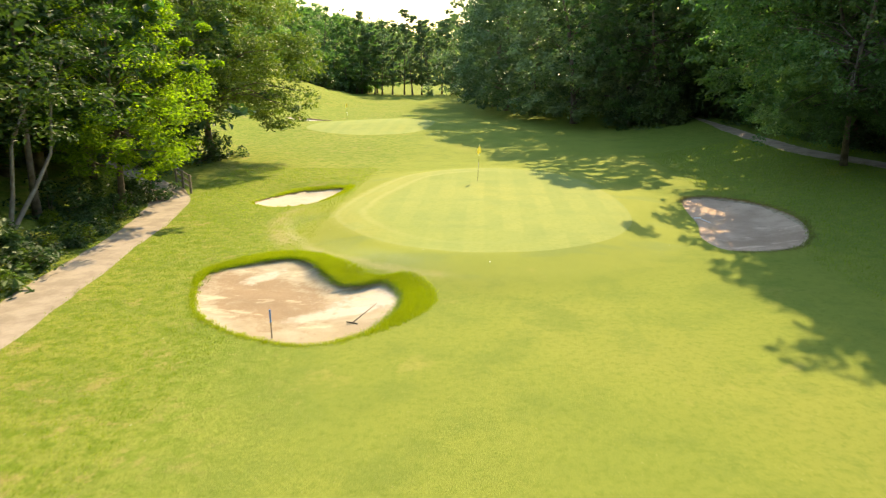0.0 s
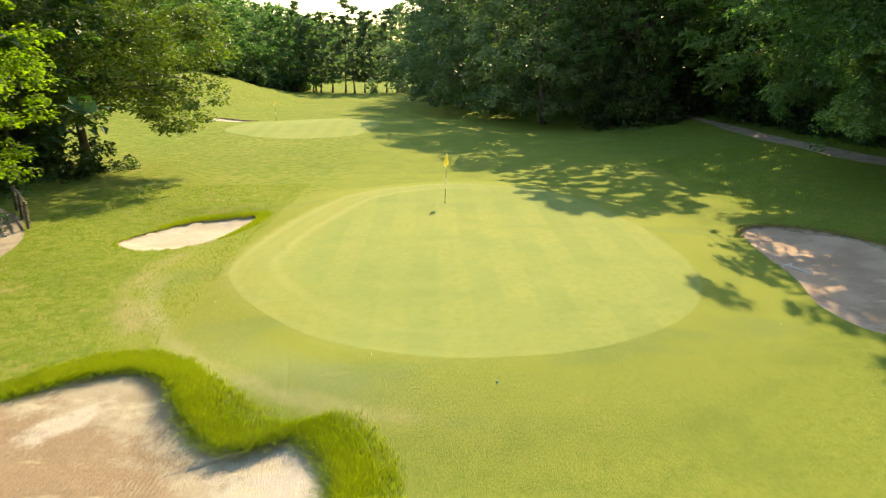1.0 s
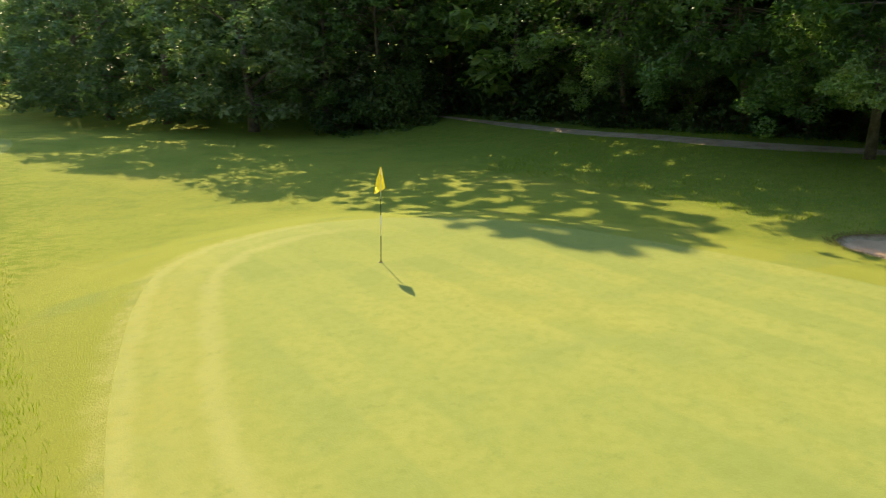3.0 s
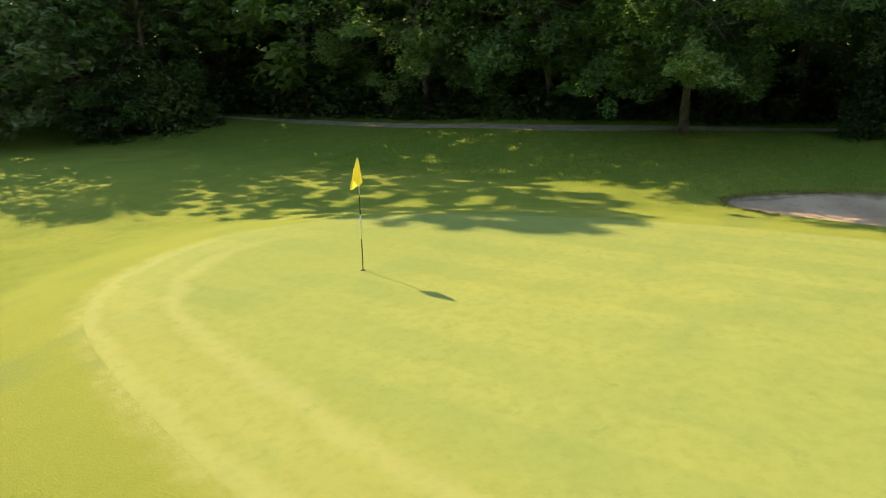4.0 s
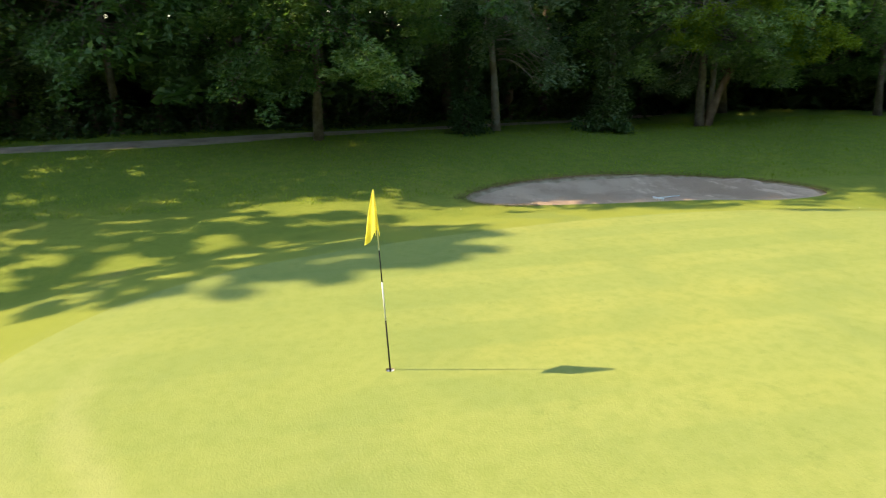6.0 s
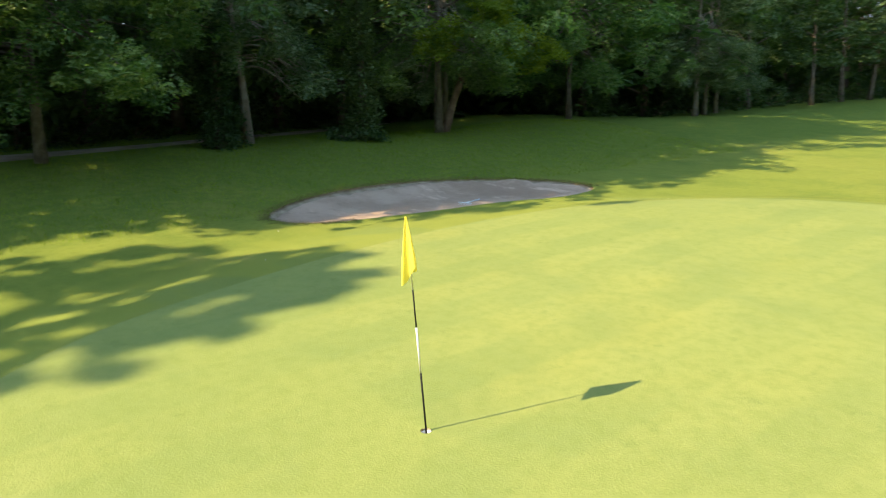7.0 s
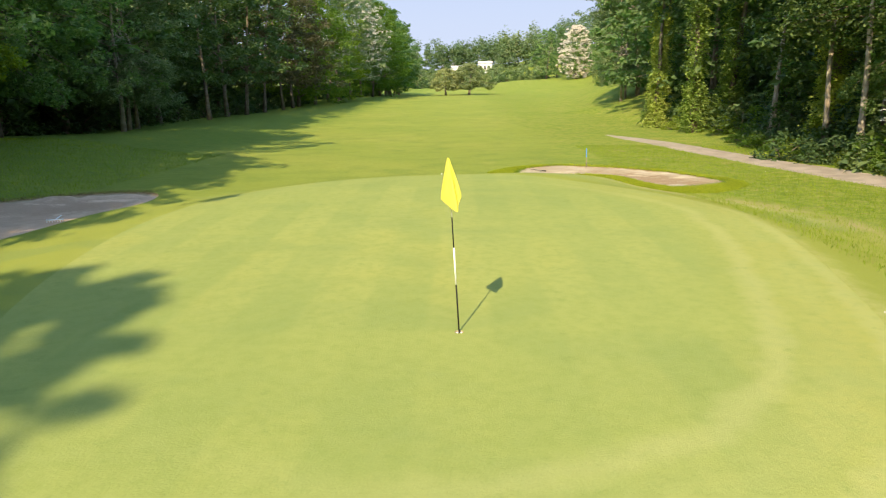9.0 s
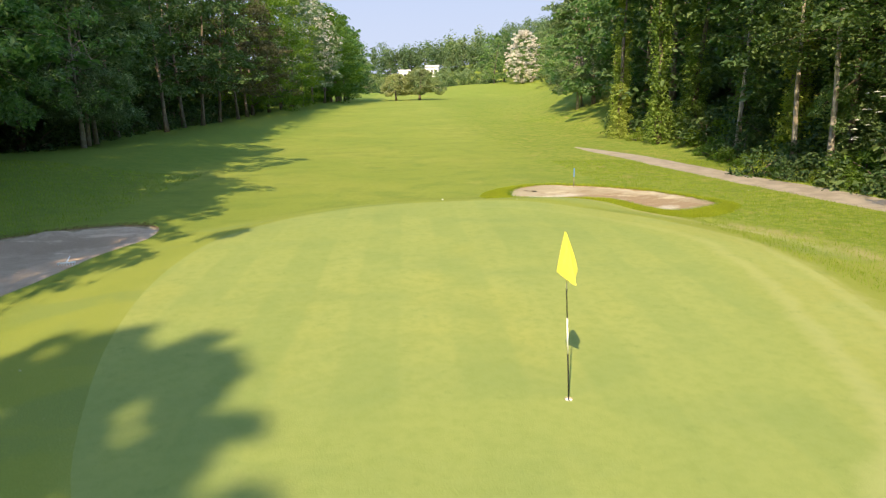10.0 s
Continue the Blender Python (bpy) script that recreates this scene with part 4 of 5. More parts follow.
for i in range(24):                                    # south-east belt along the fairway
    y = -57 - 8.0 * i + rnd.uniform(-1.5, 1.5)
    x = 26.6 - 6.5 * float(ss(-112, -190, y)) + rnd.uniform(-0.8, 0.8)
    k = (BELT[0] if i < 4 else BELT[1] if i < 7 else MAPLES[i % 2] if i < 10 else ACACIA if i < 14 else MAPLES[i % 2] if i < 17 else MIDS[i % 3])
    plant(k, x, y, rnd.uniform(0, 360), rnd.uniform(1.02, 1.2) + 0.22 * float(ss(4, 10, i)))
    plant(DARKS[i % 3], x + 8 + rnd.uniform(-2, 3), y + rnd.uniform(-3, 3), rnd.uniform(0, 360), rnd.uniform(0.95, 1.2))
    plant(THICKET, x + 9, y, rnd.uniform(0, 360), rnd.uniform(0.7, 1.0), sink=0.2)
for i in range(40):                                    # undergrowth along the far side of the east path
    y = 32 - 70 * i / 39 + rnd.uniform(-0.8, 0.8)
    x = float(np.interp(y, [-40, -28, -18.5, -12.2, -7, -2.5, 2.5, 7, 13, 22, 34], [36.2, 35.5, 32, 27.6, 25, 23.3, 21.6, 20.9, 21.3, 21.7, 21.6])) + 2.6 + rnd.uniform(0, 2.2)
    plant(BUSHES[(0, 0, 1)[i % 3]], x, y, rnd.uniform(0, 360), rnd.uniform(0.55, 1.0), sink=0.1)
for i in range(22):                                    # dark undergrowth below the belt along the fairway
    plant(BUSHES[i % 2], 28.0 + rnd.uniform(0, 2.5), -36 - 4.4 * i + rnd.uniform(-1, 1), rnd.uniform(0, 360), rnd.uniform(0.8, 1.3), sink=0.1)
for i in range(20):
    plant(DARKS[i % 3], 39 + 9 * rnd.random(), -26 - 4.6 * i, rnd.uniform(0, 360), rnd.uniform(1.1, 1.35))
plant(BUSHES[1], 22.2, -13.1, 40, 0.75, sink=0.1)
plant(IVIES[2], 22.4, -13.6, 40, 0.8)
plant(IVIES[2], 21.9, -6.7, 10, 0.75)

elder = thing("elder_bush", pose(-19.3, -22.0, ground_z(-19.3, -22.0), 0, 0, 30), "elder bush with flat white flower heads", "bush")
est, elv = bush_mesh(77, 1.7, 3.4, 46, 60, 0.17, M_LEAF_DARK)
part("woody_base", est, elder)
part("foliage", elv, elder)
erng = np.random.default_rng(4)
for k in range(22):
    a, h = erng.uniform(-1.4, 1.4), erng.uniform(1.4, 3.5)
    r = 1.75 * (1.1 - 0.22 * h) + 0.25
    c = np.array([r * math.cos(a), r * math.sin(a), h])
    ang = np.linspace(0, 2 * math.pi, 11, endpoint=False)
    rim = np.vstack([np.c_[q * np.cos(ang), q * np.sin(ang), np.full(11, -0.25 * q)] * (0.75 + 0.5 * erng.random((11, 1))) for q in (0.07, 0.15)])
    fv = c + np.vstack([[0, 0, 0.02], rim + erng.normal(0, 0.012, rim.shape)])
    ff = [(0, 1 + j, 1 + (j + 1) % 11) for j in range(11)] + [(1 + j, 12 + j, 12 + (j + 1) % 11, 1 + (j + 1) % 11) for j in range(11)]
    part("flower_head", mesh_of("flower_head", fv, ff, M_BLOSSOM), elder, "creamy white flower head")

# row of slender trees far down the course, and the wood behind
for i in range(13):
    plant(BIRCHES[i % 2], -5.0 - 2.1 * i + rnd.uniform(-0.7, 0.7), 115 + rnd.uniform(-3, 3) + 0.2 * i, rnd.uniform(0, 360), rnd.uniform(0.9, 1.05))
for i in range(26):
    f = i / 25
    plant(FARS[i % 3], 30 - 130 * f + rnd.uniform(-4, 4), 182 + 14 * rnd.random() - 40 * f * f, rnd.uniform(0, 360), rnd.uniform(0.72, 0.98))
for i in range(16):                                    # foot of the wooded hillside north-west
    f = i / 15
    plant(MIDS[i % 3], -38 + 13 * f * f + rnd.uniform(-1, 1), 62 + 62 * f, rnd.uniform(0, 360), rnd.uniform(0.8, 0.95))
for i in range(16):
    f = i / 15
    plant(FARS[i % 3], -44 - 30 * rnd.random() + 10 * f, 60 + 85 * f, rnd.uniform(0, 360), rnd.uniform(0.9, 1.1))
for i in range(14):
    f = i / 13
    plant(THICKET, -36 + 8 * f, 66 + 58 * f, rnd.uniform(0, 360), rnd.uniform(0.6, 0.9), sink=0.2)

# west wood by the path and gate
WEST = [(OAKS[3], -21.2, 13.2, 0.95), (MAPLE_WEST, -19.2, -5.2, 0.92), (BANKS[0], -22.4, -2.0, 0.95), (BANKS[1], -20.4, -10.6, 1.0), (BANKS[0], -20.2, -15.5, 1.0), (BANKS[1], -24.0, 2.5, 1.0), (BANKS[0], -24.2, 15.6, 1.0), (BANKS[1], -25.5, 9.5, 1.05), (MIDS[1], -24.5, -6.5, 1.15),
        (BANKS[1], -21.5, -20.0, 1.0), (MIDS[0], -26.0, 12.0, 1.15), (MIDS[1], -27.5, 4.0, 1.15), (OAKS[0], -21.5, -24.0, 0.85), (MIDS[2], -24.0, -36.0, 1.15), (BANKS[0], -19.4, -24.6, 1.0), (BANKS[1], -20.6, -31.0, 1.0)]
for k, x, y, s in WEST:
    plant(k, x, y, rnd.uniform(0, 360), s)
for k, x, y, s in ((0, -17.2, -53.8, 0.9), (1, -17.7, -45.4, 1.0), (0, -20.0, -44.6, 1.0), (1, -19.6, -29.5, 1.0), (0, -20.2, -26.0, 0.95), (1, -21.5, -39.0, 1.0), (1, -19.5, -60.0, 0.9)):
    plant(IVIES[k], x, y, rnd.uniform(0, 360), s)
ASH = tree_kind("ash_tree", grow(46, 20, 9.5, 4.2, 80, 60, 0.24, M_BARK_PALE, M_LEAF_DEEP, 0.15, limbs=10, lean=0.015), "slender tree with a tall bare pale brown trunk", "tree", WOOD)
plant(ASH, -17.9, -23.6, 0)
plant(BANKS[0], -22.6, 8.0, 30, 0.9)
plant(ASH, -18.3, -27.4, 120, 0.95)
plant(ASH, -19.2, -35.5, 220, 1.05)
for i in range(30):                                    # herbs along the wood side of the path
    y = -1.2 - 24 * i / 29 + rnd.uniform(-0.3, 0.3)
    x = float(np.interp(y, [-25.5, -13.5, -7.6, -2.8, -1], [-13.4, -15.3, -16.3, -17.7, -18.9])) - 1.75 - rnd.uniform(0, 1.0)
    plant(BUSHES[(1, 2, 0)[i % 3]], x, y, rnd.uniform(0, 360), rnd.uniform(0.32, 0.62), sink=0.05)
for x, y, s in ((-21.6, 10.6, 1.1), (-22.6, 13.0, 1.2), (-20.4, 13.9, 0.8), (-23.2, 8.4, 1.2), (-22.4, 5.6, 1.1), (-24.5, 11.5, 1.3), (-21.6, 3.6, 0.8)):
    plant(BUSHES[0], x, y, rnd.uniform(0, 360), s, sink=0.1)
for i in range(15):                                    # tall trees on the bank above the path
    plant(INNER[i % 2], -23.5 - 2.2 * (i % 2) + rnd.uniform(-0.8, 0.8), -66 + 5.0 * i, rnd.uniform(0, 360), rnd.uniform(1.0, 1.2))
plant(POPLARS[0], -21.8, -87.0, 30, 0.95)
plant(POPLARS[1], -22.6, -88.0, 200, 0.9)
for i in range(34):
    y = 18 - 128 * i / 33 + rnd.uniform(-1.5, 1.5)
    plant(DARKS[i % 3], -31 + rnd.uniform(-4, 2), y, rnd.uniform(0, 360), rnd.uniform(0.8, 1.0))
for i in range(24):
    y = 12 - 90 * i / 23
    plant(THICKET, -26.5 + rnd.uniform(-1.5, 1.5), y, rnd.uniform(0, 360), rnd.uniform(0.7, 0.95), sink=0.2)
for i in range(46):
    y = -2.5 - 62 * i / 45 + rnd.uniform(-0.8, 0.8)
    x = -17.7 - 1.0 * float(ss(-14, -4, y)) + rnd.uniform(-2.6, 0.2) - 1.6 * float(ss(-24, -40, y))
    plant(BUSHES[(0, 1, 0, 1, 1, 0, 2)[i % 7]], x, y, rnd.uniform(0, 360), rnd.uniform(0.75, 1.2) * (1 - 0.3 * float(ss(-18, -12, y))), sink=0.1)
for i in range(30):
    y = -66 - 9.6 * i + rnd.uniform(-2, 2)
    x = 1.9 - 56 * (7.8 - y) / 326 - 9.5 - rnd.uniform(0, 6)
    if y > -345:
        plant(MIDS[i % 3] if i < 18 else FARS[i % 3], x, y, rnd.uniform(0, 360), rnd.uniform(0.85, 1.1))

def bent_sapling(x, y):
    """Two bare curving stems from one foot, leafy only at their tops."""
    root = thing("sapling_tree", pose(x, y, ground_z(x, y)), "thin pale double-stemmed sapling with bare curving stems", "tree")
    ways = ([(0, 0, -0.2), (0.1, 0.5, 1.6), (0.0, 1.1, 3.6), (0.3, 2.2, 5.4), (0.3, 3.0, 7.5)], [(0, 0, -0.2), (0.4, 1.6, 1.6), (0.5, 3.0, 3.0), (0.5, 3.6, 5.2), (0.6, 5.2, 7.6)])
    for w in ways:
        fine = np.array([np.interp(np.linspace(0, 4, 17), range(5), np.array(w, float)[:, k]) for k in range(3)]).T
        part("trunk", mesh_of("trunk", *tube(fine, np.linspace(0.11, 0.04, 17), 8), M_BARK_PALE, True), root)
    rng = np.random.default_rng(6)
    part("crown", mesh_of("crown", *clump_leaves(rng, np.array([w[-1] for w in ways for _ in range(9)]) + rng.normal(0, 0.8, (18, 3)), np.full(18, 0.6), 50, 0.24), M_LEAF_DEEP), root)


bent_sapling(-20.0, -13.2)
# brighter-leaved bushes put in for sunlit patches of the undergrowth
for x, y, size in ((-18.2, -36.4, 0.9), (-17.3, -33.0, 0.7), (-19.0, -41.5, 0.9), (-17.9, -49.5, 0.9), (-16.9, -29.6, 0.6)):
    plant(BUSHES[2], x, y, 70 * size + x, size, sink=0.1)


def wood_mass(name, seed, spots, height, leaf, mat, label, count=12):
    """A far wood: overlapping crowns of leaf clumps, too many and too far to count."""
    rng = np.random.default_rng(seed)
    spots = np.array(spots)
    n = len(spots)
    h = height * (0.75 + 0.4 * rng.random(n))
    z = land(spots[:, 0], spots[:, 1])
    cs, rs = [], []
    for k in range(7):
        up = rng.random(n)
        a, r = rng.random(n) * 2 * math.pi, 3.6 * rng.random(n) * (1.15 - up)
        cs.append(np.c_[spots[:, 0] + r * np.cos(a), spots[:, 1] + r * np.sin(a), z + h * (0.22 + 0.72 * up)])
        rs.append(h * (0.12 + 0.08 * rng.random(n)))
    v, f = clump_leaves(rng, np.vstack(cs), np.concatenate(rs), count, leaf * 1.08, 0.9)
    tagged(new(name, mesh_of(name, v, f, mat)), label, "wood", "", "stuff")


def scatter(seed, n, x0, x1, y0, y1):
    r = np.random.default_rng(seed)
    return np.c_[r.uniform(x0, x1, n), r.uniform(y0, y1, n)]


hill = scatter(201, 330, -140, 90, -600, -410)
hill = hill[(hill[:, 1] < -494) | ((hill[:, 0] < -52) & (hill[:, 1] < -450)) | (hill[:, 0] > 22)]
scrub = scatter(207, 120, -50, 30, -478, -380)
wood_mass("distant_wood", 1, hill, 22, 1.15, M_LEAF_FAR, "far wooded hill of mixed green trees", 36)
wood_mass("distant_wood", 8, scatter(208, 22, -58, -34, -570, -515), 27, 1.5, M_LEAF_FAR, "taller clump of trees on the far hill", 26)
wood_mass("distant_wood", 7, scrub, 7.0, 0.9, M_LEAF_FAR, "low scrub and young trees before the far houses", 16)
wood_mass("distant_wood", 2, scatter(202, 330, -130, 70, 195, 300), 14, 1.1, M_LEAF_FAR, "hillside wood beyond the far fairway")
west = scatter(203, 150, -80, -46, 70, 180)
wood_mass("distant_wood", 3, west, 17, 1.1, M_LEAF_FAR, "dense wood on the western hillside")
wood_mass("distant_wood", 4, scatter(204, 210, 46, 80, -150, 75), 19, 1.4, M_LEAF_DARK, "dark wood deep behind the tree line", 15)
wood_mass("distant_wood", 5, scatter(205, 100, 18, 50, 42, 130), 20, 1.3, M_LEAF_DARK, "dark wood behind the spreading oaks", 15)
ridge = scatter(206, 180, -46, 0, -400, 20)
ridge[:, 0] = 1.9 - 56 * (7.8 - np.minimum(ridge[:, 1], -70)) / 326 - 24 + ridge[:, 0] * 0.55
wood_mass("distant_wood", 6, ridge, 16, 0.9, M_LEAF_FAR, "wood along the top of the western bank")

# far end of the fairway
for i in range(34):
    f = i / 33
    x = -120 + 200 * f + rnd.uniform(-5, 5)
    y = -500 - 60 * rnd.random() if -48 < x < 14 else -385 - 60 * rnd.random()
    plant(FARS[i % 3], x, y, rnd.uniform(0, 360), rnd.uniform(0.85, 1.15))
for i in range(14):
    plant(BUSHES[i % 2], -46 + 5 * i + rnd.uniform(-2, 2), -348 + rnd.uniform(-5, 5), rnd.uniform(0, 360), rnd.uniform(1.6, 2.6), sink=0.2)
LONE = tree_kind("orchard_tree", grow(81, 9.4, 2.4, 6.2, 190, 44, 0.42, M_BARK, M_ORCHARD, 0.40, limbs=14, droop=1.0), "round-crowned tree alone on the fairway", "tree")
plant(LONE, -4.3, -234, 20, 1.1)
plant(LONE, 3.6, -232, 140, 0.92, label="smaller round tree beside the lone fairway tree")
WHITE = tree_kind("blossom_tree", grow(82, 22, 1.2, 6.6, 480, 36, 0.42, M_BARK, M_BLOSSOM, 0.3, limbs=12, airy=0.3), "tree covered in cream white blossom", "tree")
wrng = np.random.default_rng(83)
wa, wt = wrng.random(150) * 2 * math.pi, wrng.random(150)
wr = 6.2 * np.sin(math.pi * (0.16 + 0.80 * wt)) ** 0.75 * np.sqrt(wrng.random(150))
part("leaves", mesh_of("leaves", *clump_leaves(wrng, np.c_[wr * np.cos(wa), wr * np.sin(wa), 1.6 + 19.6 * wt], np.full(150, 1.0), 40, 0.42), M_LEAF), WHITE["root"], "green leaves among the blossom")
plant(WHITE, -54, -318, 0, 1.08)
for x, y, size in ((-43, -336, 1.25), (-49, -344, 1.4), (-60, -330, 1.2), (-66, -312, 1.15)):
    plant(MIDS[1], x, y, 40 * size + x, size, label="full green tree beside the blossoming tree")


dress_trees()


# ---- flagstick and cup ----
def flagstick(x, y, h, lean, cloth_turn, label):
    z = ground_z(x, y)
    root = thing("flagstick", pose(x, y, z), label, "flagstick")
    top = Vector((lean[0], lean[1], h))
    for n, (a, b, m) in enumerate(((-0.06, 0.285, M_BLACK), (0.285, 0.5, M_WHITE), (0.5, 0.675, M_BLACK), (0.675, 0.99, M_WHITE))):
        part("pole_section", mesh_of("pole_section", *tube([top * a, top * b], [0.0095 if a < 0.5 else 0.0075] * 2, 12), m, True), root,
             "black painted pole section" if m is M_BLACK else "white painted pole section")
    # limp cloth: pleats that open downwards from the top of the pole
    folds = [(60, 0.02), (20, 0.08), (0, 0.125), (30, 0.09), (85, 0.11), (114, 0.20), (135, 0.12), (168, 0.145), (190, 0.09), (230, 0.02)]
    rows, cols = 24, 46
    grid = []
    u = np.linspace(0, len(folds) - 1, cols)
    fx = np.interp(u, np.arange(len(folds)), [r * math.cos(radians(a) + cloth_turn) for a, r in folds])
    fy = np.interp(u, np.arange(len(folds)), [r * math.sin(radians(a) + cloth_turn) for a, r in folds])
    fx, fy = (np.convolve(np.pad(a, 1, "edge"), np.ones(3) / 3, "valid") for a in (fx, fy))
    length = 0.52 + 0.08 * np.exp(-((u - 5.0) / 1.1) ** 2) - 0.05 * np.exp(-((u - 2.0) / 1.0) ** 2) - 0.10 * np.exp(-((u - 7.2) / 0.9) ** 2)
    for r in range(rows):
        t = r / (rows - 1)
        for c in range(cols):
            spread = t ** 0.9 * (1 - 0.25 * max(0, t - 0.8))
            spread += 0.06 * (1 - t)
            p = Vector((fx[c] * spread, fy[c] * spread + 0.004 * math.sin(7 * t + c), 0))
            grid.append(top * (1.0 - t * length[c] / h) + p + Vector((0.001, 0.0, 0)))
    faces = [(r * cols + c, r * cols + c + 1, (r + 1) * cols + c + 1, (r + 1) * cols + c) for r in range(rows - 1) for c in range(cols - 1)]
    part("flag", mesh_of("flag", grid, faces, M_FLAG, True), root, "limp yellow cloth flag")
    return root


flagstick(0, 0, 2.1, (0.11, 0.10), 0.0, "black and white banded flagstick with a limp yellow flag")
flagstick(-15.4, 40.0, 2.1, (0, 0), 0.6, "distant flagstick with yellow flag on the second green")
cup = thing("hole_cup", pose(0, 0, ground_z(0, 0)), "white-lined golf hole in the green", "golf hole")
ang = np.linspace(0, 2 * math.pi, 24, endpoint=False)
ring = lambda r, z: np.c_[r * np.cos(ang), r * np.sin(ang), np.full(24, z)]
cv = np.vstack([ring(0.0545, -0.022), ring(0.0525, -0.024), ring(0.0525, -0.12)])
cf = [(k * 24 + i, k * 24 + (i + 1) % 24, (k + 1) * 24 + (i + 1) % 24, (k + 1) * 24 + i) for k in range(2) for i in range(24)]
cf.append([48 + i for i in range(24)])
soil_ring = [(i, (i + 1) % 24, 24 + (i + 1) % 24, 24 + i) for i in range(24)]
part("soil_edge", mesh_of("soil_edge", np.vstack([ring(0.0545, 0.001), ring(0.0545, -0.024)]), soil_ring, M_SOIL, True), cup, "dark cut soil edge")
part("liner", mesh_of("liner", cv, cf, M_WHITE, True), cup)


# ---- small things ----
def bar(a, b, w, d=None):
    """A squared length of timber from a to b with slightly softened edges."""
    bm = bmesh.new()
    bmesh.ops.create_cube(bm, size=1)
    a, b = Vector(a), Vector(b)
    q = (b - a).to_track_quat("Z", "Y").to_matrix().to_4x4()
    bmesh.ops.transform(bm, verts=bm.verts, matrix=Matrix.Translation((a + b) / 2) @ q @ Matrix.Diagonal((w, d or w, (b - a).length, 1)))
    bmesh.ops.bevel(bm, geom=bm.edges[:], offset=min(w, d or w) * 0.12, segments=1, affect="EDGES")
    me = bpy.data.meshes.new("bar")
    bm.to_mesh(me)
    bm.free()
    return me


def timber(name, a, b, w, parent, mat, d=None):
    me = bar(a, b, w, d)
    me.materials.append(mat)
    return part(name, me, parent)


# post and rail barrier by the path
gx, gy = -16.9, -1.5
fence = thing("rail_fence", pose(gx, gy, ground_z(gx, gy)), "weathered post and rail fence beside the path entrance", "fence")
for n, (dx, dy) in enumerate(((0, 0), (-1.15, 1.65), (-2.3, 3.3))):
    dz = ground_z(gx + dx, gy + dy) - ground_z(gx, gy)
    timber("post", (dx, dy, dz - 0.3), (dx, dy, dz + 1.12), 0.12, fence, M_TIMBER)
dz = ground_z(gx - 2.3, gy + 3.3) - ground_z(gx, gy)
for h in (0.30, 0.65, 1.0):
    timber("rail", (0.11, -0.05, h), (-2.19, 3.25, dz + h), 0.09, fence, M_TIMBER, 0.045)

bx, by = -5.70, -23.0
post = thing("marker_post", pose(bx, by, ground_z(bx, by) - 0.08), "slim timber marker post with a blue painted top", "marker post")
timber("stake", (0, 0, -0.2), (0, 0, 0.50), 0.034, post, M_TIMBER)
timber("blue_top", (0, 0, 0.498), (0, 0, 0.88), 0.037, post, M_BLUE)


def rake(x, y, z, turn, length, mat, label, rise=0.0, head_mat=M_BLACK):
    r = thing("bunker_rake", pose(x, y, z, 0, 0, turn), label, "rake")
    part("handle", mesh_of("handle", *tube([(0, 0, 0.05), (length, 0, 0.02 + rise)], [0.016, 0.016], 8), mat, True), r)
    head = timber("head", (0, -0.2, 0.05), (0, 0.2, 0.05), 0.035, r, head_mat, 0.03)
    for k in range(7):
        timber("tine", (0, -0.18 + 0.06 * k, 0.05), (0, -0.18 + 0.06 * k, -0.01), 0.014, head, head_mat)
    return r


rake(-3.6, -21.87, SAND_Z["west"] + 0.075, 64, 1.3, M_TIMBER, "long-handled rake lying in the sand", 0.22)
rake(10.2, -9.2, ground_z(10.2, -9.2) + 0.01, -70, 0.9, M_WHITE, "short white rake on the bunker's rim", 0.0, M_WHITE)


def golf_ball(x, y):
    """A small white ball with shallow dimples."""
    bm = bmesh.new()
    bmesh.ops.create_icosphere(bm, subdivisions=3, radius=0.0214)
    for k, v in enumerate(bm.verts):
        v.co *= 0.985 if k % 3 == 0 else 1.0
    me = bpy.data.meshes.new("shell")
    bm.to_mesh(me)
    bm.free()
    me.materials.append(M_WHITE)
    ball = thing("golf_ball", pose(x, y, ground_z(x, y) + 0.021), "white golf ball lying on the mown grass", "golf ball")
    part("shell", me, ball)


golf_ball(0.56, -16.98)

# far houses
for x, y, s in ((-10.5, -470, 0.55), (5.5, -472, 0.6), (-28, -468, 0.6), (-3.0, -462, 0.34), (-16.0, -462, 0.36)):
    plant(FARS[1], x, y, rnd.uniform(0, 360), s)


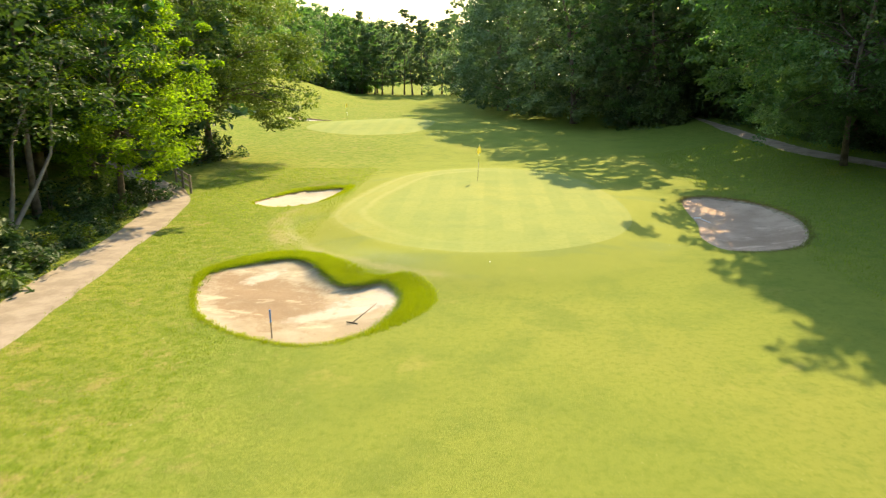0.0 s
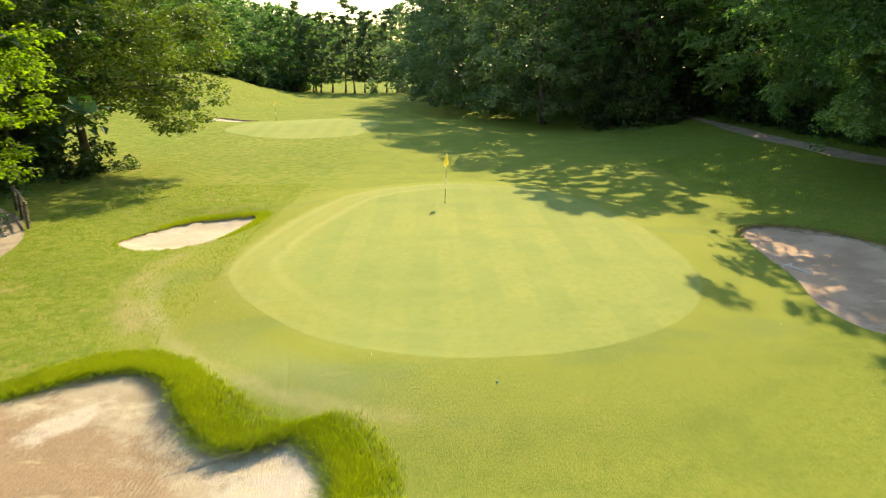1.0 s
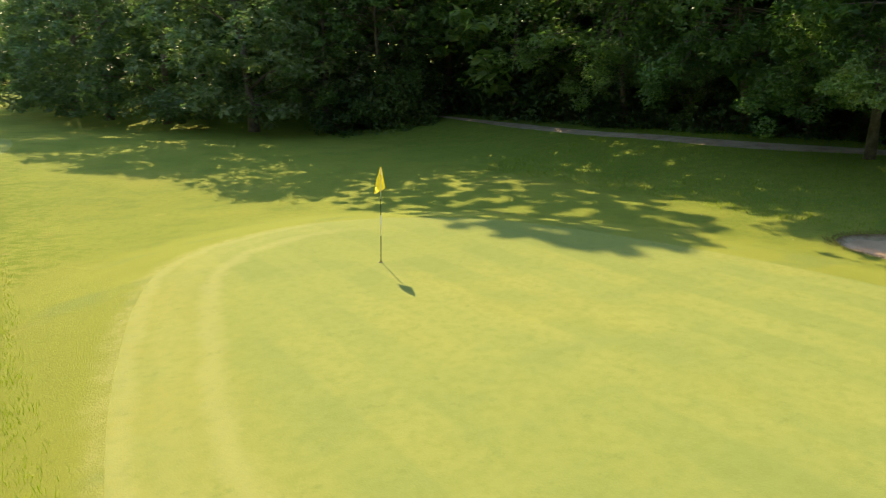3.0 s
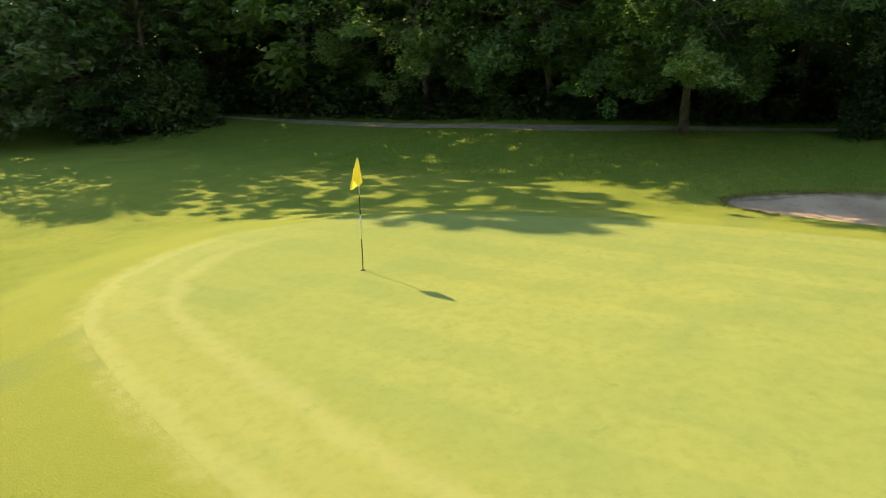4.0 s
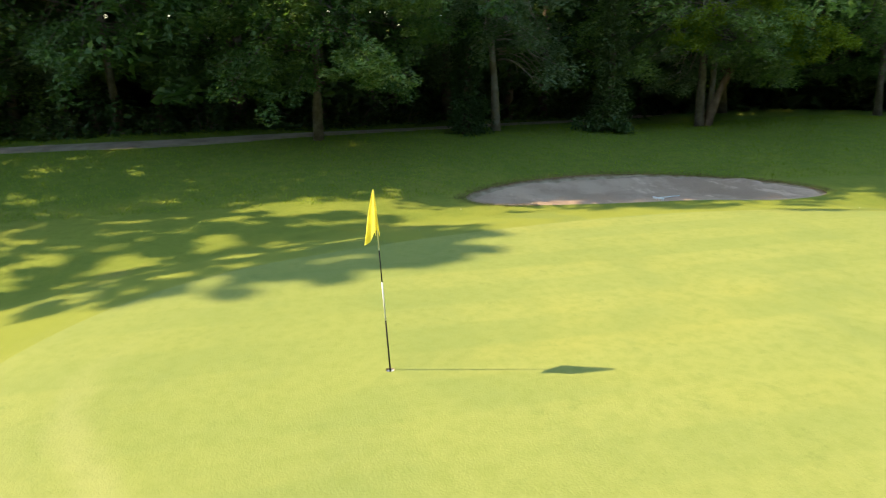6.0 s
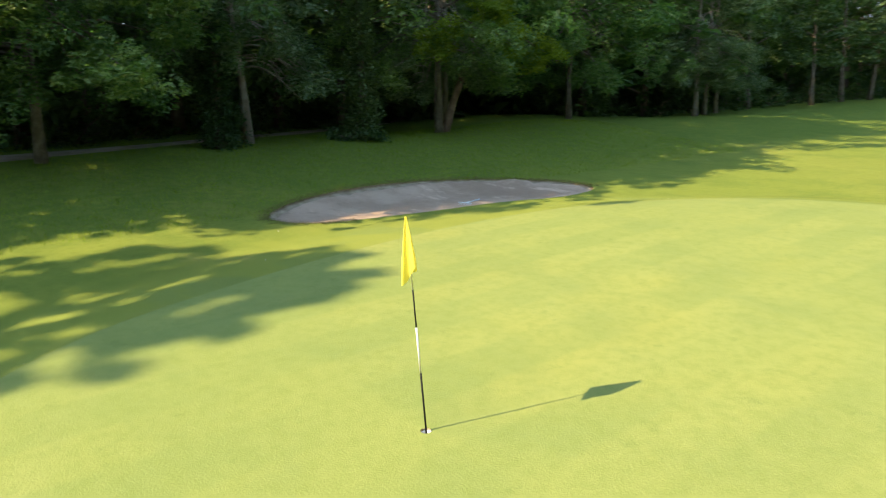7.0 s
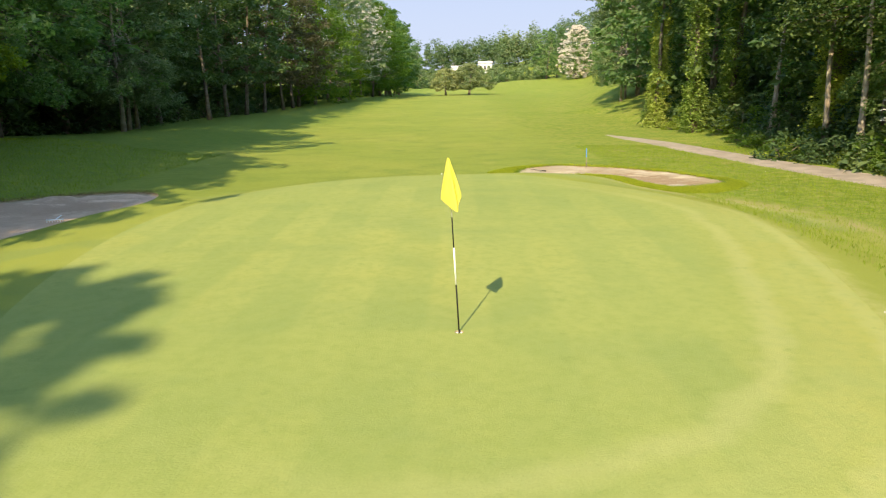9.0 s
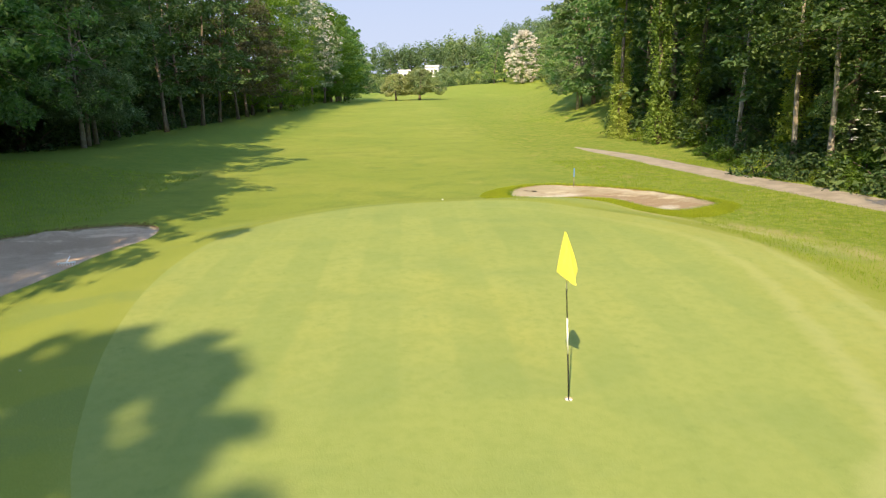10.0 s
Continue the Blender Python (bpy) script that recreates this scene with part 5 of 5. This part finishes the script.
def house(x, y, w, d, h, turn, label):
    z = ground_z(x, y)
    root = thing("house", pose(x, y, z, 0, 0, turn), label, "house")
    bm = bmesh.new()
    bmesh.ops.create_cube(bm, size=1)
    bmesh.ops.transform(bm, verts=bm.verts, matrix=Matrix.Translation((0, 0, h / 2)) @ Matrix.Diagonal((w, d, h, 1)))
    me = bpy.data.meshes.new("wall")
    bm.to_mesh(me)
    bm.free()
    me.materials.append(M_WALL)
    part("wall", me, root)
    rv = [(-w / 2 - 0.4, -d / 2 - 0.4, h), (w / 2 + 0.4, -d / 2 - 0.4, h), (w / 2 + 0.4, d / 2 + 0.4, h), (-w / 2 - 0.4, d / 2 + 0.4, h), (-w / 2 - 0.4, 0, h + 1.6), (w / 2 + 0.4, 0, h + 1.6)]
    part("roof", mesh_of("roof", rv, [(0, 1, 5, 4), (2, 3, 4, 5), (1, 2, 5), (3, 0, 4), (3, 2, 1, 0)], M_ROOF), root)
    for k in range(3):
        xx = -w / 3 + k * w / 3
        pane = timber("window", (xx, d / 2 + 0.01, h * 0.35), (xx, d / 2 + 0.01, h * 0.75), 1.3, root, M_GLASS, 0.06)
        timber("sill", (xx - 0.8, d / 2 + 0.06, h * 0.34), (xx + 0.8, d / 2 + 0.06, h * 0.34), 0.14, pane, M_WALL, 0.2)
    return root


house(-0.8, -484, 8, 7, 6.0, 4, "white rendered house among trees at the fairway's end")
house(-20, -486, 9, 7, 6.4, -8, "second white house half hidden by trees")


# ---- grass blades and daisies ----
def blades(name, xy, size, label, kind="stuff", mat=M_BLADE, spread=0.05, per=5, lean=0.0, sag=0.0):
    rng = np.random.default_rng(len(xy))
    n = len(xy)
    p = np.repeat(xy, per, 0) + rng.normal(0, spread, (n * per, 2))
    z = land(p[:, 0], p[:, 1])
    hgt = size * (0.5 + rng.random(n * per))
    a = rng.random(n * per) * 2 * math.pi
    w = np.c_[np.cos(a), np.sin(a)] * (hgt * 0.075)[:, None]
    tip = rng.normal(0, 0.35, (n * per, 2)) * hgt[:, None]
    if lean:
        way = p - LOOPS["west"].mean(0)
        tip = tip + way / np.hypot(*way.T)[:, None] * lean * (0.5 + rng.random(n * per))[:, None]
    rise = hgt * (1 - sag * rng.random(n * per))
    v = np.stack([np.c_[p - w, z - 0.02], np.c_[p + w, z - 0.02], np.c_[p + tip, z + rise]], 1).reshape(-1, 3)
    tagged(new(name, mesh_of(name, v, np.arange(len(v)).reshape(-1, 3), mat)), label, "grass", "", kind)


def clear(p):
    ok = np.ones(len(p), bool)
    for loop in (GREEN, *LOOPS.values(), PATH_WEST, PATH_EAST):
        ok &= ~inside(p, loop)
    return ok


rg = np.random.default_rng(9)
lip = []
for key, wide, lo, num in (("west", 0.52, 0.1, 21000), ("back", 0.3, 0.2, 3600)):
    loop = LOOPS[key]
    c = loop.mean(0)
    at = rg.integers(0, len(loop), num)
    pick = loop[at] + (loop[(at + 1) % len(loop)] - loop[at]) * rg.random((num, 1))
    d = (pick - c) / np.hypot(*(pick - c).T)[:, None]
    lush = ss(lo - 0.5, lo + 0.5, 0.8 * d[:, 1] + 0.55 * d[:, 0])
    out = np.minimum(np.abs(rg.normal(0, 1, num)), 1.9) * wide * (0.15 + 0.85 * lush)
    spot = pick + d * (out - 0.02)[:, None] + rg.normal(0, 0.06, (num, 2))
    lip.append(spot[rg.random(num) < 0.06 + 0.94 * lush])
lip = np.vstack(lip)
blades("lip_grass", lip[clear(lip) | (rg.random(len(lip)) < 0.5)], 0.075, "long bright green grass round the bunker lips", per=12, spread=0.05)
hang = LOOPS["west"][rg.integers(0, len(LOOPS["west"]), 4200)] + rg.normal(0, 0.10, (4200, 2))
out = hang - LOOPS["west"].mean(0)
out /= np.hypot(*out.T)[:, None]
hang = hang[ss(-0.4, 0.5, 0.8 * out[:, 1] + 0.55 * out[:, 0]) > rg.random(4200)]
blades("hanging_grass", hang, 0.10, "ragged grass hanging over the bunker lip", per=5, spread=0.07, lean=-0.16, sag=1.3)
eloop = LOOPS["east"]
epick = eloop[rg.integers(0, len(eloop), 2600)]
ed = (epick - eloop.mean(0)) / np.hypot(*(epick - eloop.mean(0)).T)[:, None]
dry = epick + ed * np.abs(rg.normal(0, 0.16, 2600))[:, None] + rg.normal(0, 0.05, (2600, 2))
blades("dry_rim_grass", dry[ed[:, 0] > -0.35], 0.05, "dry brown grass along the bunker rim", mat=M_DRY)
rough = np.c_[rg.uniform(-17, -7, 34000), rg.uniform(-34, 8, 34000)]
blades("rough_grass", rough[clear(rough)], 0.068, "short uneven rough grass", spread=0.09, per=3)
shade = np.c_[rg.uniform(12.5, 26, 22000), rg.uniform(-30, 14, 22000)]
blades("rough_grass", shade[clear(shade)], 0.085, "longer dark rough grass below the trees", spread=0.12, per=3)
flecks = np.c_[rg.uniform(-13, 12, 150), rg.uniform(-34, 6, 150)]
flecks = flecks[clear(flecks) & ((flecks[:, 0] < -6) | (rg.random(150) < 0.3))]
fv, ff = leaf_fan(rg, np.c_[flecks, land(flecks[:, 0], flecks[:, 1]) + 0.025], np.tile([0, 0, 1.0], (len(flecks), 1)) + rg.normal(0, 0.3, (len(flecks), 3)), rg.uniform(0.02, 0.05, len(flecks)))
tagged(new("daisies", mesh_of("daisies", fv, ff, M_BLOSSOM)), "scattered tiny white daisies in the grass", "flowers", "", "stuff")
